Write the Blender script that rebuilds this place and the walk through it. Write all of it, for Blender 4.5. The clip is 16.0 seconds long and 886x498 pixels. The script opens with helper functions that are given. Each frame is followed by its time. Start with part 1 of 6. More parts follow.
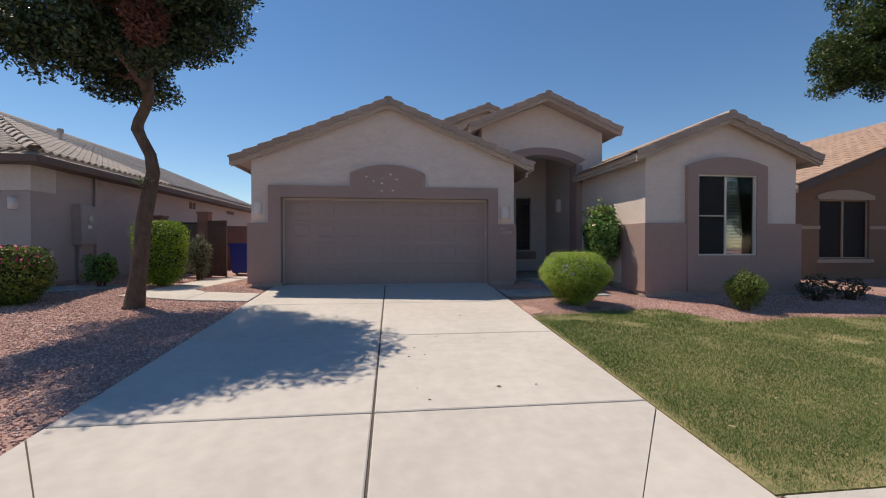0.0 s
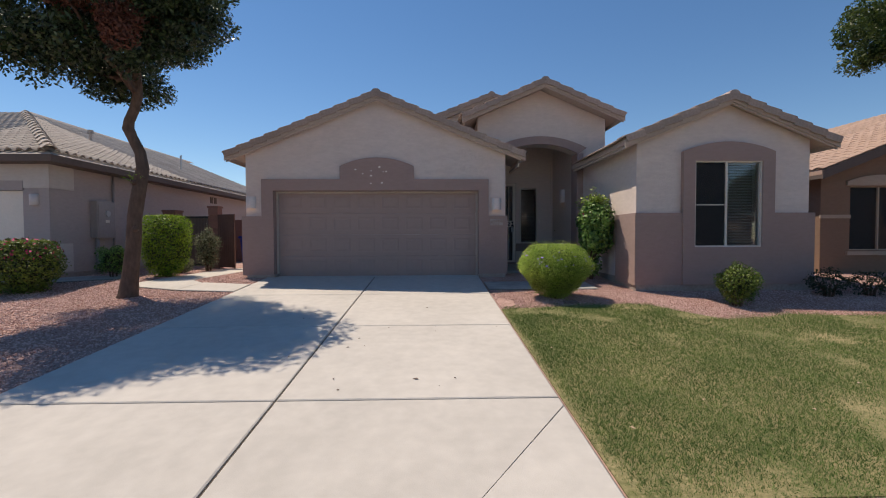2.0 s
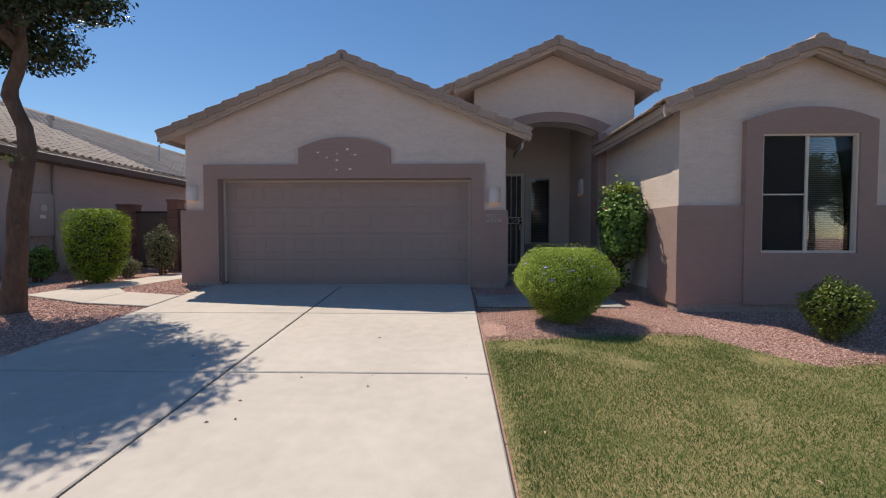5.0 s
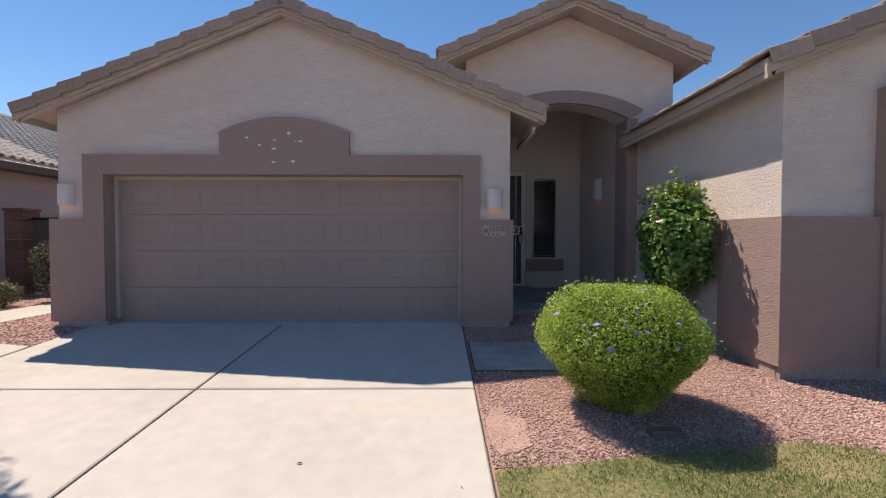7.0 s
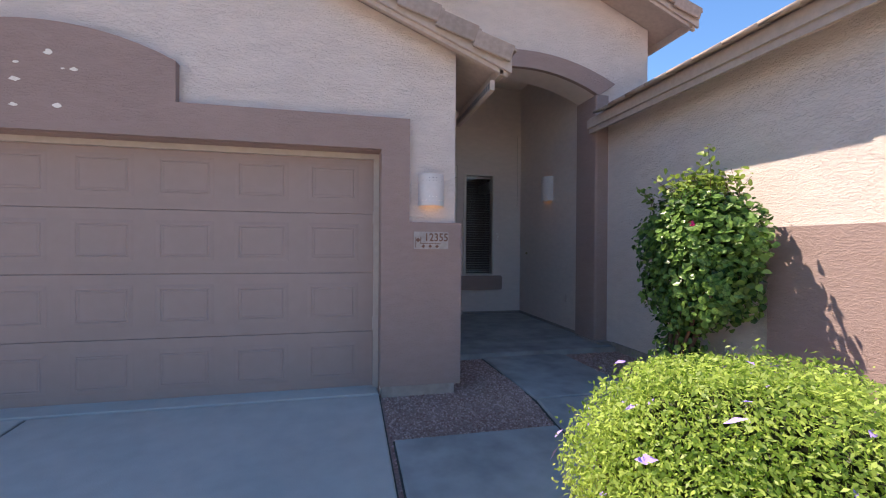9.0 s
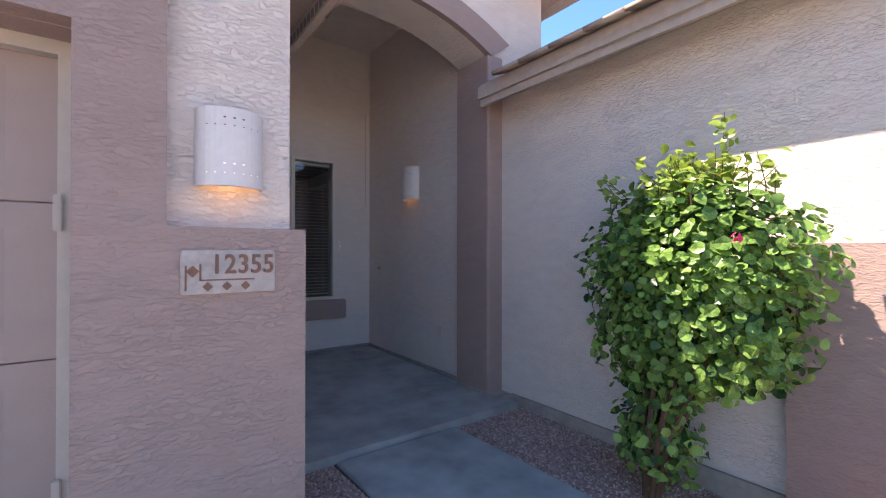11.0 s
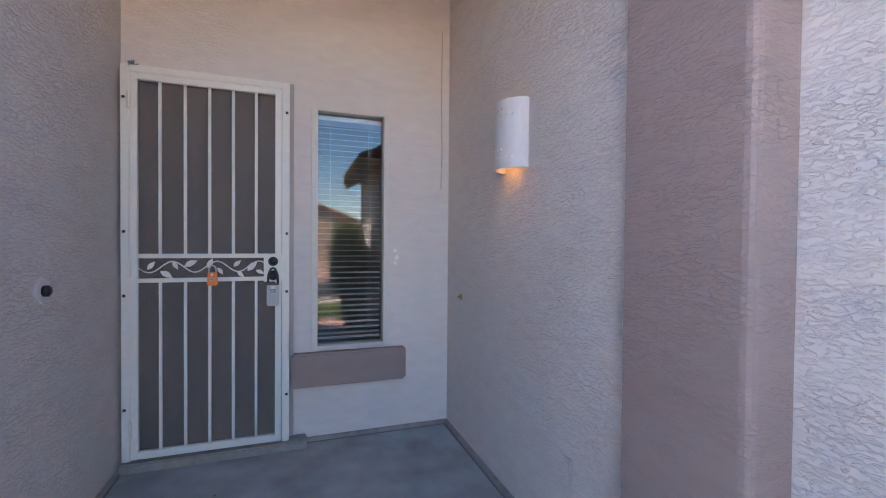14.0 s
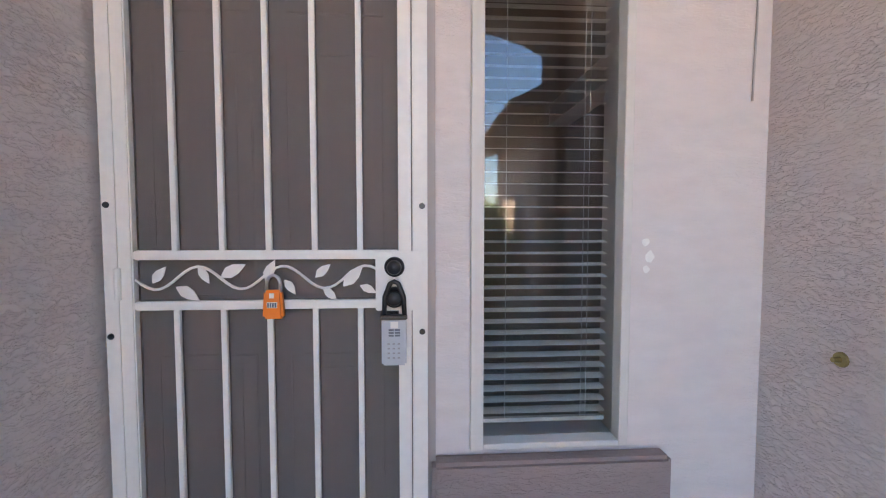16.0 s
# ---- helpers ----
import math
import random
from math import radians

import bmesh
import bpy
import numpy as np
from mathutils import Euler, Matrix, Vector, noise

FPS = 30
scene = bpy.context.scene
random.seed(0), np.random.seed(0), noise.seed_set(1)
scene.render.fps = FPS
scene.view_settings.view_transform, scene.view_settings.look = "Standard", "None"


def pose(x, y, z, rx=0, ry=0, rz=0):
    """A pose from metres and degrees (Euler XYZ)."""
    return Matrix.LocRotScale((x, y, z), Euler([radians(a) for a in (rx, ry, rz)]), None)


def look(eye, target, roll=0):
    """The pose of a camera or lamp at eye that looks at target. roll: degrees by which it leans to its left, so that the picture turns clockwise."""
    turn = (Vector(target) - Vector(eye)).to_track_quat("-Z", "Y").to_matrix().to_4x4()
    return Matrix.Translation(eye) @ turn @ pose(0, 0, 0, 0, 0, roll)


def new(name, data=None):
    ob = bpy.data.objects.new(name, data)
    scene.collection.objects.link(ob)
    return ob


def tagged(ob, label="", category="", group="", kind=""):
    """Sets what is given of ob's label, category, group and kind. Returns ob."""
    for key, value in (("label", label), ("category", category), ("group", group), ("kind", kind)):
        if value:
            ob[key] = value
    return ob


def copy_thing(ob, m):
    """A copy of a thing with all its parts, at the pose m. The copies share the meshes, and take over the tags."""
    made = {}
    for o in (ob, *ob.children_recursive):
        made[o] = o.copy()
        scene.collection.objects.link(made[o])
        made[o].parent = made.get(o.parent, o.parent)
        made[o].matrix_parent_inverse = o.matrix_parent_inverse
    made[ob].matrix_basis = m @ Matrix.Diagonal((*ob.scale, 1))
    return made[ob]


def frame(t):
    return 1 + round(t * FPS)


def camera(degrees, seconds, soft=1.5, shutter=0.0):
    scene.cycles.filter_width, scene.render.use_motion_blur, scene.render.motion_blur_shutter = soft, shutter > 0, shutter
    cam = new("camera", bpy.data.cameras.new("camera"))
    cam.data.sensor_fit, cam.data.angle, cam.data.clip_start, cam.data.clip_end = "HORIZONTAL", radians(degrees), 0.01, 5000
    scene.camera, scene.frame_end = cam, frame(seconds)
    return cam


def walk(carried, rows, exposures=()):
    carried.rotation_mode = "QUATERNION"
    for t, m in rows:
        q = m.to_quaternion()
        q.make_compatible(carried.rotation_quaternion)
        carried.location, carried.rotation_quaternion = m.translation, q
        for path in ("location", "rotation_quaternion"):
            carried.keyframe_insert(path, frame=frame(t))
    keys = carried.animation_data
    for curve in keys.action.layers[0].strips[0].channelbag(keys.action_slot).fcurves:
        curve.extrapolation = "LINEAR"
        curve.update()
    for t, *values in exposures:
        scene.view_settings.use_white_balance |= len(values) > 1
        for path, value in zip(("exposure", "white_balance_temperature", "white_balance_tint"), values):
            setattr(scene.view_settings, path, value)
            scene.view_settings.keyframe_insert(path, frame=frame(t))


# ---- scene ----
cam = camera(92.1, 16.0, soft=1.1)
PATH = [
    (0, (0.312, -0.398, 1.603), (0.549, 1.588, 1.58), -0.0),
    (0.5, (0.529, -0.453, 1.589), (0.674, 1.541, 1.563), -0.1),
    (1, (0.818, -0.487, 1.583), (0.901, 1.511, 1.54), -0.2),
    (1.5, (1.164, -0.465, 1.584), (1.226, 1.533, 1.532), -0.2),
    (2, (1.527, -0.433, 1.584), (1.579, 1.566, 1.527), -0.2),
    (2.5, (1.822, -0.3, 1.561), (1.864, 1.698, 1.491), -0.1),
    (3, (2.047, -0.066, 1.539), (2.075, 1.932, 1.469), -0.0),
    (3.5, (2.207, 0.212, 1.533), (2.217, 2.211, 1.461), -0.0),
    (4, (2.276, 0.636, 1.536), (2.228, 2.634, 1.465), -0.0),
    (6.5, (2.321, 3.394, 1.819), (2.286, 5.392, 1.752), 0.1),
    (7, (2.325, 3.981, 1.84), (2.346, 5.98, 1.787), 0.1),
    (7.5, (2.339, 4.556, 1.88), (2.421, 6.554, 1.831), 0.1),
    (8, (2.353, 5.104, 1.873), (2.524, 7.097, 1.84), 0.1),
    (10.3, (2.515, 7.621, 1.958), (3.428, 9.4, 1.967), 0.5),
    (10.5, (2.581, 7.8, 1.979), (3.572, 9.538, 1.988), 0.4),
    (11, (2.805, 8.197, 2.008), (3.986, 9.812, 2.017), 0.1),
    (11.5, (3.084, 8.508, 2.04), (4.429, 9.989, 2.049), 0.0),
    (12, (3.481, 8.834, 2.065), (4.85, 10.292, 2.067), -0.2),
    (12.5, (3.803, 9.162, 2.094), (5.106, 10.68, 2.091), -0.2),
    (13, (4.055, 9.506, 2.135), (5.201, 11.145, 2.123), 0.0),
    (13.5, (4.263, 9.879, 2.168), (5.144, 11.674, 2.141), 0.4),
    (14, (4.33, 10.345, 2.201), (4.987, 12.234, 2.167), 0.5),
    (14.5, (4.322, 10.857, 2.189), (4.792, 12.801, 2.158), 0.3),
    (15, (4.285, 11.334, 2.184), (4.613, 13.307, 2.155), 0.2),
    (15.5, (4.293, 11.791, 2.192), (4.484, 13.781, 2.132), 0.0),
    (16, (4.254, 12.225, 2.181), (4.384, 14.218, 2.077), 0.0),
]
EXPOSURES = [(0, 0.1, 7350, 14), (4, 0.1, 7350, 14), (7, 0.4, 7300, 16), (8, 0.7, 7300, 17), (10.5, 1.95, 7500, 20), (11.5, 2.12, 7500, 20), (12.5, 2.8, 7500, 19), (13, 2.9, 7500, 18),
             (13.5, 3.18, 7500, 18), (14.5, 3.6, 7800, 18), (15.5, 3.95, 8800, 23), (16, 4.05, 9000, 23)]
walk(cam, [(t, look(eye, target, roll)) for t, eye, target, roll in PATH], EXPOSURES)

# ---- light ----
SUN = Vector((-1.28, 1.18, 2.95)).normalized()
world = bpy.data.worlds.new("sky")
scene.world = world
world.use_nodes = True
wn = world.node_tree
sky = wn.nodes.new("ShaderNodeTexSky")
sky.sky_type = "NISHITA"
sky.sun_disc = False
sky.sun_elevation = math.asin(SUN.z)
sky.sun_rotation = math.atan2(SUN.x, SUN.y)
sky.altitude = 400
sky.dust_density = 0.0
sky.ozone_density = 4.0
bg = wn.nodes["Background"]
bg.inputs[1].default_value = 0.113
deep = wn.nodes.new("ShaderNodeHueSaturation")
deep.inputs["Saturation"].default_value = 1.18
wn.links.new(sky.outputs[0], deep.inputs["Color"])
wn.links.new(deep.outputs[0], bg.inputs[0])
sun = new("sun", bpy.data.lights.new("sun", "SUN"))
sun.data.energy, sun.data.angle, sun.data.color = 4.4, radians(0.5), (1.0, 0.93, 0.83)
sun.matrix_world = look(SUN * 60, (0, 0, 0))


# ---- materials ----
def material(name, color, rough=0.8, vary=0.12, coarse=0.6, fine=30.0, bump=0.0, bscale=40.0, squash=(1, 1, 1),
             metal=0.0, second=None, spec=0.3, random=0.0, island=0.0, dist=0.01):
    """Plain surface: a base colour with stains at two sizes and a fine relief."""
    m = bpy.data.materials.new(name)
    m.use_nodes = True
    nt = m.node_tree
    p = nt.nodes["Principled BSDF"]
    p.inputs["Roughness"].default_value = rough
    p.inputs["Metallic"].default_value = metal
    p.inputs["Specular IOR Level"].default_value = spec
    tc = nt.nodes.new("ShaderNodeTexCoord")
    mp = nt.nodes.new("ShaderNodeMapping")
    mp.inputs["Scale"].default_value = squash
    nt.links.new(tc.outputs["Object"], mp.inputs[0])
    big, small = nt.nodes.new("ShaderNodeTexNoise"), nt.nodes.new("ShaderNodeTexNoise")
    big.inputs["Scale"].default_value, small.inputs["Scale"].default_value = coarse, fine
    big.inputs["Detail"].default_value, small.inputs["Detail"].default_value = 4, 3
    nt.links.new(tc.outputs["Object"], big.inputs["Vector"])
    nt.links.new(mp.outputs[0], small.inputs["Vector"])
    add = nt.nodes.new("ShaderNodeMath")
    add.operation = "ADD"
    nt.links.new(big.outputs[0], add.inputs[0])
    nt.links.new(small.outputs[0], add.inputs[1])
    last = add
    for kind, amount in (("Random", random), ("Random Per Island", island)):
        if amount:
            src = nt.nodes.new("ShaderNodeObjectInfo" if kind == "Random" else "ShaderNodeNewGeometry")
            mul = nt.nodes.new("ShaderNodeMath")
            mul.operation = "MULTIPLY_ADD"
            mul.inputs[1].default_value = amount
            nt.links.new(src.outputs[kind], mul.inputs[0])
            nt.links.new(last.outputs[0], mul.inputs[2])
            sub = nt.nodes.new("ShaderNodeMath")
            sub.operation = "SUBTRACT"
            sub.inputs[1].default_value = amount / 2
            nt.links.new(mul.outputs[0], sub.inputs[0])
            last = sub
    rng = nt.nodes.new("ShaderNodeMapRange")
    rng.inputs[1].default_value, rng.inputs[2].default_value = 0.65, 1.35
    nt.links.new(last.outputs[0], rng.inputs[0])
    mix = nt.nodes.new("ShaderNodeMix")
    mix.data_type = "RGBA"
    c = Vector(color)
    a, b = c * (1 - vary), c * (1 + vary)
    if second:
        a, b = c, Vector(second)
    mix.inputs[6].default_value, mix.inputs[7].default_value = (*a, 1), (*b, 1)
    nt.links.new(rng.outputs[0], mix.inputs[0])
    nt.links.new(mix.outputs[2], p.inputs["Base Color"])
    if bump:
        rel = nt.nodes.new("ShaderNodeTexNoise")
        rel.inputs["Scale"].default_value, rel.inputs["Detail"].default_value = bscale, 5
        nt.links.new(mp.outputs[0], rel.inputs["Vector"])
        bn = nt.nodes.new("ShaderNodeBump")
        bn.inputs["Strength"].default_value, bn.inputs["Distance"].default_value = bump, dist
        nt.links.new(rel.outputs[0], bn.inputs["Height"])
        nt.links.new(bn.outputs[0], p.inputs["Normal"])
    return m


def stucco(name, color, depth=0.0035):
    """Troweled stucco: flat skims with torn edges, longer along the wall than up it."""
    m = material(name, color, 0.9, 0.07, 0.5, 14.0, squash=(0.5, 0.5, 1.35), spec=0.2)
    nt = m.node_tree
    p = nt.nodes["Principled BSDF"]
    mp = [n for n in nt.nodes if n.type == "MAPPING"][0]
    n1, n2 = nt.nodes.new("ShaderNodeTexNoise"), nt.nodes.new("ShaderNodeTexNoise")
    n1.inputs["Scale"].default_value, n1.inputs["Detail"].default_value, n1.inputs["Distortion"].default_value = 56, 5, 0.5
    n2.inputs["Scale"].default_value, n2.inputs["Detail"].default_value = 110, 3
    nt.links.new(mp.outputs[0], n1.inputs["Vector"])
    nt.links.new(mp.outputs[0], n2.inputs["Vector"])
    ramp = nt.nodes.new("ShaderNodeMapRange")
    ramp.interpolation_type = "SMOOTHSTEP"
    ramp.inputs[1].default_value, ramp.inputs[2].default_value = 0.44, 0.58
    nt.links.new(n1.outputs[0], ramp.inputs[0])
    n1.inputs["Roughness"].default_value = 0.6
    n3 = nt.nodes.new("ShaderNodeTexNoise")
    n3.inputs["Scale"].default_value, n3.inputs["Detail"].default_value = 5, 3
    nt.links.new(mp.outputs[0], n3.inputs["Vector"])
    skim = nt.nodes.new("ShaderNodeMapRange")
    skim.interpolation_type = "SMOOTHSTEP"
    skim.inputs[1].default_value, skim.inputs[2].default_value, skim.inputs[3].default_value = 0.35, 0.6, 0.55
    nt.links.new(n3.outputs[0], skim.inputs[0])
    torn = nt.nodes.new("ShaderNodeMath")
    torn.operation = "MULTIPLY"
    nt.links.new(ramp.outputs[0], torn.inputs[0])
    nt.links.new(skim.outputs[0], torn.inputs[1])
    add = nt.nodes.new("ShaderNodeMath")
    add.operation = "MULTIPLY_ADD"
    add.inputs[1].default_value = 0.12
    nt.links.new(n2.outputs[0], add.inputs[0])
    nt.links.new(torn.outputs[0], add.inputs[2])
    bn = nt.nodes.new("ShaderNodeBump")
    bn.inputs["Strength"].default_value, bn.inputs["Distance"].default_value = 1.0, depth
    nt.links.new(add.outputs[0], bn.inputs["Height"])
    nt.links.new(bn.outputs[0], p.inputs["Normal"])
    return m


def foliage(name, dark, light, rough=0.5, through_light=0.3):
    m = material(name, dark, rough, second=light, coarse=1.5, fine=9.0, island=0.7, spec=0.4)
    nt = m.node_tree
    p = nt.nodes["Principled BSDF"]
    tr = nt.nodes.new("ShaderNodeBsdfTranslucent")
    mx = nt.nodes.new("ShaderNodeMixShader")
    mx.inputs[0].default_value = through_light
    nt.links.new(p.inputs["Base Color"].links[0].from_socket, tr.inputs[0])
    nt.links.new(p.outputs[0], mx.inputs[1])
    nt.links.new(tr.outputs[0], mx.inputs[2])
    nt.links.new(mx.outputs[0], nt.nodes["Material Output"].inputs[0])
    return m


def glass(name, tint=(0.9, 0.92, 0.92), gloss=0.5):
    """A pane: clear, with a mirror gloss that grows towards grazing view."""
    m = bpy.data.materials.new(name)
    m.use_nodes = True
    nt = m.node_tree
    nt.nodes.remove(nt.nodes["Principled BSDF"])
    t, g, mx = nt.nodes.new("ShaderNodeBsdfTransparent"), nt.nodes.new("ShaderNodeBsdfGlossy"), nt.nodes.new("ShaderNodeMixShader")
    t.inputs[0].default_value = (*tint, 1)
    g.inputs["Roughness"].default_value = 0.01
    fr = nt.nodes.new("ShaderNodeFresnel")
    fr.inputs[0].default_value = 1.0 + gloss
    nt.links.new(fr.outputs[0], mx.inputs[0])
    nt.links.new(t.outputs[0], mx.inputs[1])
    nt.links.new(g.outputs[0], mx.inputs[2])
    nt.links.new(mx.outputs[0], nt.nodes["Material Output"].inputs[0])
    return m


def screen_cloth(name, color, clear):
    """Woven insect screen, partly clear."""
    m = material(name, color, 0.7, 0.01, 1.0, 20.0)
    nt = m.node_tree
    t, mx = nt.nodes.new("ShaderNodeBsdfTransparent"), nt.nodes.new("ShaderNodeMixShader")
    mx.inputs[0].default_value = 1 - clear
    nt.links.new(t.outputs[0], mx.inputs[1])
    nt.links.new(nt.nodes["Principled BSDF"].outputs[0], mx.inputs[2])
    nt.links.new(mx.outputs[0], nt.nodes["Material Output"].inputs[0])
    return m


def glowing(name, color, strength):
    m = bpy.data.materials.new(name)
    m.use_nodes = True
    p = m.node_tree.nodes["Principled BSDF"]
    p.inputs["Base Color"].default_value = (*color, 1)
    p.inputs["Emission Color"].default_value = (*color, 1)
    p.inputs["Emission Strength"].default_value = strength
    return m


M_BEIGE = stucco("stucco_beige", (0.72, 0.625, 0.575))
M_BROWN = stucco("stucco_brown", (0.365, 0.265, 0.24), 0.0021)
M_SMOOTH = stucco("stucco_smooth", (0.72, 0.625, 0.575), 0.0008)
M_GREYWALL = stucco("stucco_grey", (0.44, 0.395, 0.385))
M_PALEWALL = stucco("stucco_pale", (0.6, 0.57, 0.54))
M_TANWALL = stucco("stucco_tan", (0.26, 0.17, 0.12))
M_TANTRIM = stucco("stucco_light_tan", (0.48, 0.38, 0.3))
M_DOOR = material("garage_paint", (0.345, 0.26, 0.235), 0.55, 0.04, 0.8, 12, bump=0.08, bscale=90, spec=0.35)
M_TRIMPAINT = material("trim_paint", (0.47, 0.41, 0.36), 0.6, 0.08, 1.2, 20, bump=0.1, bscale=60)
M_CONCRETE = material("concrete", (0.505, 0.478, 0.437), 0.9, 0.1, 0.9, 7, bump=0.25, bscale=120, random=0.25, spec=0.2)
M_PORCH = material("porch_concrete", (0.34, 0.335, 0.32), 0.75, 0.3, 1.6, 5, bump=0.12, bscale=90, spec=0.3)
M_FOUND = material("foundation", (0.34, 0.29, 0.26), 0.95, 0.22, 3, 18, bump=0.5, bscale=30)
M_ASPHALT = material("asphalt", (0.05, 0.05, 0.052), 0.9, 0.2, 0.4, 60, bump=0.4, bscale=150)
M_SOIL = material("gravel_bed", (0.27, 0.16, 0.135), 0.95, second=(0.5, 0.33, 0.285), coarse=0.7, fine=55, bump=0.8, bscale=45, dist=0.02)
M_STONES = material("gravel_stone", (0.33, 0.175, 0.145), 0.9, second=(0.68, 0.475, 0.42), coarse=1.0, fine=60, island=0.9, bump=0.2, bscale=120)
M_TURF = material("turf", (0.10, 0.125, 0.04), 0.95, second=(0.37, 0.3, 0.16), coarse=1.4, fine=30, bump=0.7, bscale=60, dist=0.02)
M_TILE = material("roof_tile", (0.4, 0.315, 0.27), 0.9, 0.2, 1.4, 25, bump=0.3, bscale=60, random=0.35, island=0.35)
M_TILE_GREY = material("roof_tile_grey", (0.44, 0.39, 0.345), 0.9, 0.2, 0.8, 25, bump=0.3, bscale=60, random=0.4, island=0.4)
M_TILE_PINK = material("roof_tile_pink", (0.43, 0.3, 0.235), 0.9, 0.15, 0.8, 25, bump=0.3, bscale=60, random=0.4, island=0.4)
M_WOOD = material("eave_wood", (0.47, 0.395, 0.35), 0.75, 0.12, 1.5, 20, bump=0.15, bscale=50)
M_DARKWOOD = material("dark_fascia", (0.13, 0.1, 0.085), 0.75, 0.15, 1.5, 20)
M_BARK = material("bark", (0.09, 0.06, 0.045), 0.95, second=(0.17, 0.115, 0.085), coarse=5, fine=22, bump=0.9, bscale=16, squash=(1, 1, 0.3), dist=0.03)
M_WHITE = material("white_paint", (0.79, 0.73, 0.65), 0.45, 0.05, 2, 30, bump=0.05, bscale=80, spec=0.4)
M_CERAMIC = material("sconce_bisque", (0.66, 0.62, 0.61), 0.6, 0.05, 4, 30, bump=0.06, bscale=120)
M_BLACK = material("black_metal", (0.015, 0.015, 0.017), 0.35, 0.2, 5, 40, spec=0.5)
M_CHROME = material("steel", (0.55, 0.55, 0.55), 0.3, 0.1, 5, 40, metal=1.0)
M_BRASS = material("tarnished_brass", (0.42, 0.33, 0.14), 0.4, 0.2, 20, 80, metal=0.9)
M_ORANGE = material("orange_plastic", (0.9, 0.2, 0.02), 0.4, 0.05, 8, 40, spec=0.5)
M_LOCKGREY = material("grey_plastic", (0.48, 0.48, 0.48), 0.5, 0.06, 8, 40)
M_KEYS = material("dark_keys", (0.16, 0.16, 0.17), 0.5, 0.1, 8, 40)
M_SCREEN = screen_cloth("security_screen", (0.2, 0.165, 0.147), 0.42)
M_SUNSCREEN = screen_cloth("sun_screen", (0.02, 0.02, 0.02), 0.18)
M_PANEL = material("entry_door_paint", (0.42, 0.35, 0.31), 0.5, 0.02, 1.2, 20)
M_BLIND = material("blind_slat", (0.8, 0.71, 0.62), 0.5, 0.06, 3, 30, spec=0.4)
# darker copy of blind_slat: the bedroom's weaker light is put into the colour
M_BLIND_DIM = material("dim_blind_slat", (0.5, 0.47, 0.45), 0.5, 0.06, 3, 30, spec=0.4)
M_CORD = material("cord", (0.7, 0.66, 0.6), 0.8, 0.1)
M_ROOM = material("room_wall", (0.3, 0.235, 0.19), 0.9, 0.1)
M_GLASS = glass("window_glass", gloss=0.5)
M_VINYL = material("vinyl_frame", (0.68, 0.62, 0.55), 0.45, 0.04, 2, 30)
M_PLAQUE = material("plaque_ceramic", (0.42, 0.37, 0.345), 0.55, 0.2, 9, 45, bump=0.2, bscale=50)
M_FIGURES = material("plaque_figures", (0.2, 0.1, 0.07), 0.6, 0.15, 9, 45)
M_CHIP = material("bare_plaster", (0.85, 0.8, 0.74), 0.9, 0.08, 9, 60, bump=0.3)
M_BLUE = material("blue_plastic", (0.02, 0.04, 0.28), 0.45, 0.1, 2, 30, spec=0.4)
M_RUST = material("brown_gate_metal", (0.13, 0.075, 0.06), 0.6, 0.2, 3, 30, spec=0.3)
M_BLOCK = material("slump_block", (0.24, 0.13, 0.105), 0.95, 0.2, 2, 20, bump=0.4, bscale=30, random=0.4)
M_FLARE = glowing("bulb_glow", (1.0, 0.5, 0.12), 0.45)
M_HOLE = glowing("pierced_hole_glow", (1.0, 0.93, 0.85), 0.14)
M_BOX = material("meter_box_paint", (0.34, 0.31, 0.30), 0.5, 0.08, 2, 20, spec=0.4)
M_ROCK = material("rock", (0.2, 0.14, 0.12), 0.95, 0.25, 6, 30, bump=0.5)
F_TREE = foliage("tree_leaf", (0.016, 0.03, 0.012), (0.06, 0.095, 0.032), 0.35, 0.15)
F_DEAD = foliage("dead_leaf", (0.09, 0.03, 0.018), (0.2, 0.08, 0.05), 0.8, 0.2)
F_TREE2 = foliage("feathery_leaf", (0.02, 0.045, 0.012), (0.095, 0.14, 0.033), 0.45, 0.35)
F_BALL = foliage("clipped_leaf", (0.16, 0.28, 0.04), (0.58, 0.72, 0.18), 0.45, 0.6)
F_BOUG = foliage("broad_leaf", (0.022, 0.075, 0.017), (0.27, 0.46, 0.11), 0.32, 0.4)
F_TIP = foliage("young_leaf", (0.16, 0.25, 0.04), (0.3, 0.4, 0.08), 0.4, 0.4)
F_HEDGE = foliage("hedge_leaf", (0.05, 0.1, 0.015), (0.22, 0.29, 0.05), 0.5, 0.3)
F_BRIGHT = foliage("bright_leaf", (0.08, 0.18, 0.012), (0.32, 0.46, 0.035), 0.5, 0.35)
F_GREYG = foliage("sage_leaf", (0.09, 0.11, 0.06), (0.22, 0.24, 0.14), 0.6, 0.25)
# straggly shrub leaves; also stands in for the shade inside fuller shrubs
F_DARK = foliage("dark_or_shaded_leaf", (0.02, 0.03, 0.012), (0.07, 0.08, 0.035), 0.5, 0.25)
F_GRASS = foliage("grass_blade", (0.055, 0.125, 0.025), (0.185, 0.28, 0.075), 0.6, 0.3)
F_PURPLE = material("purple_petal", (0.36, 0.26, 0.75), 0.6, 0.15, island=0.4)
F_PINK = material("pink_petal", (0.65, 0.03, 0.16), 0.6, 0.15, island=0.4)
M_LITTER = material("pale_dry_leaf", (0.5, 0.38, 0.27), 0.8, 0.2)
M_DIRT = material("bare_dirt", (0.41, 0.265, 0.22), 0.95, 0.18, 3, 30, bump=0.4, bscale=60)
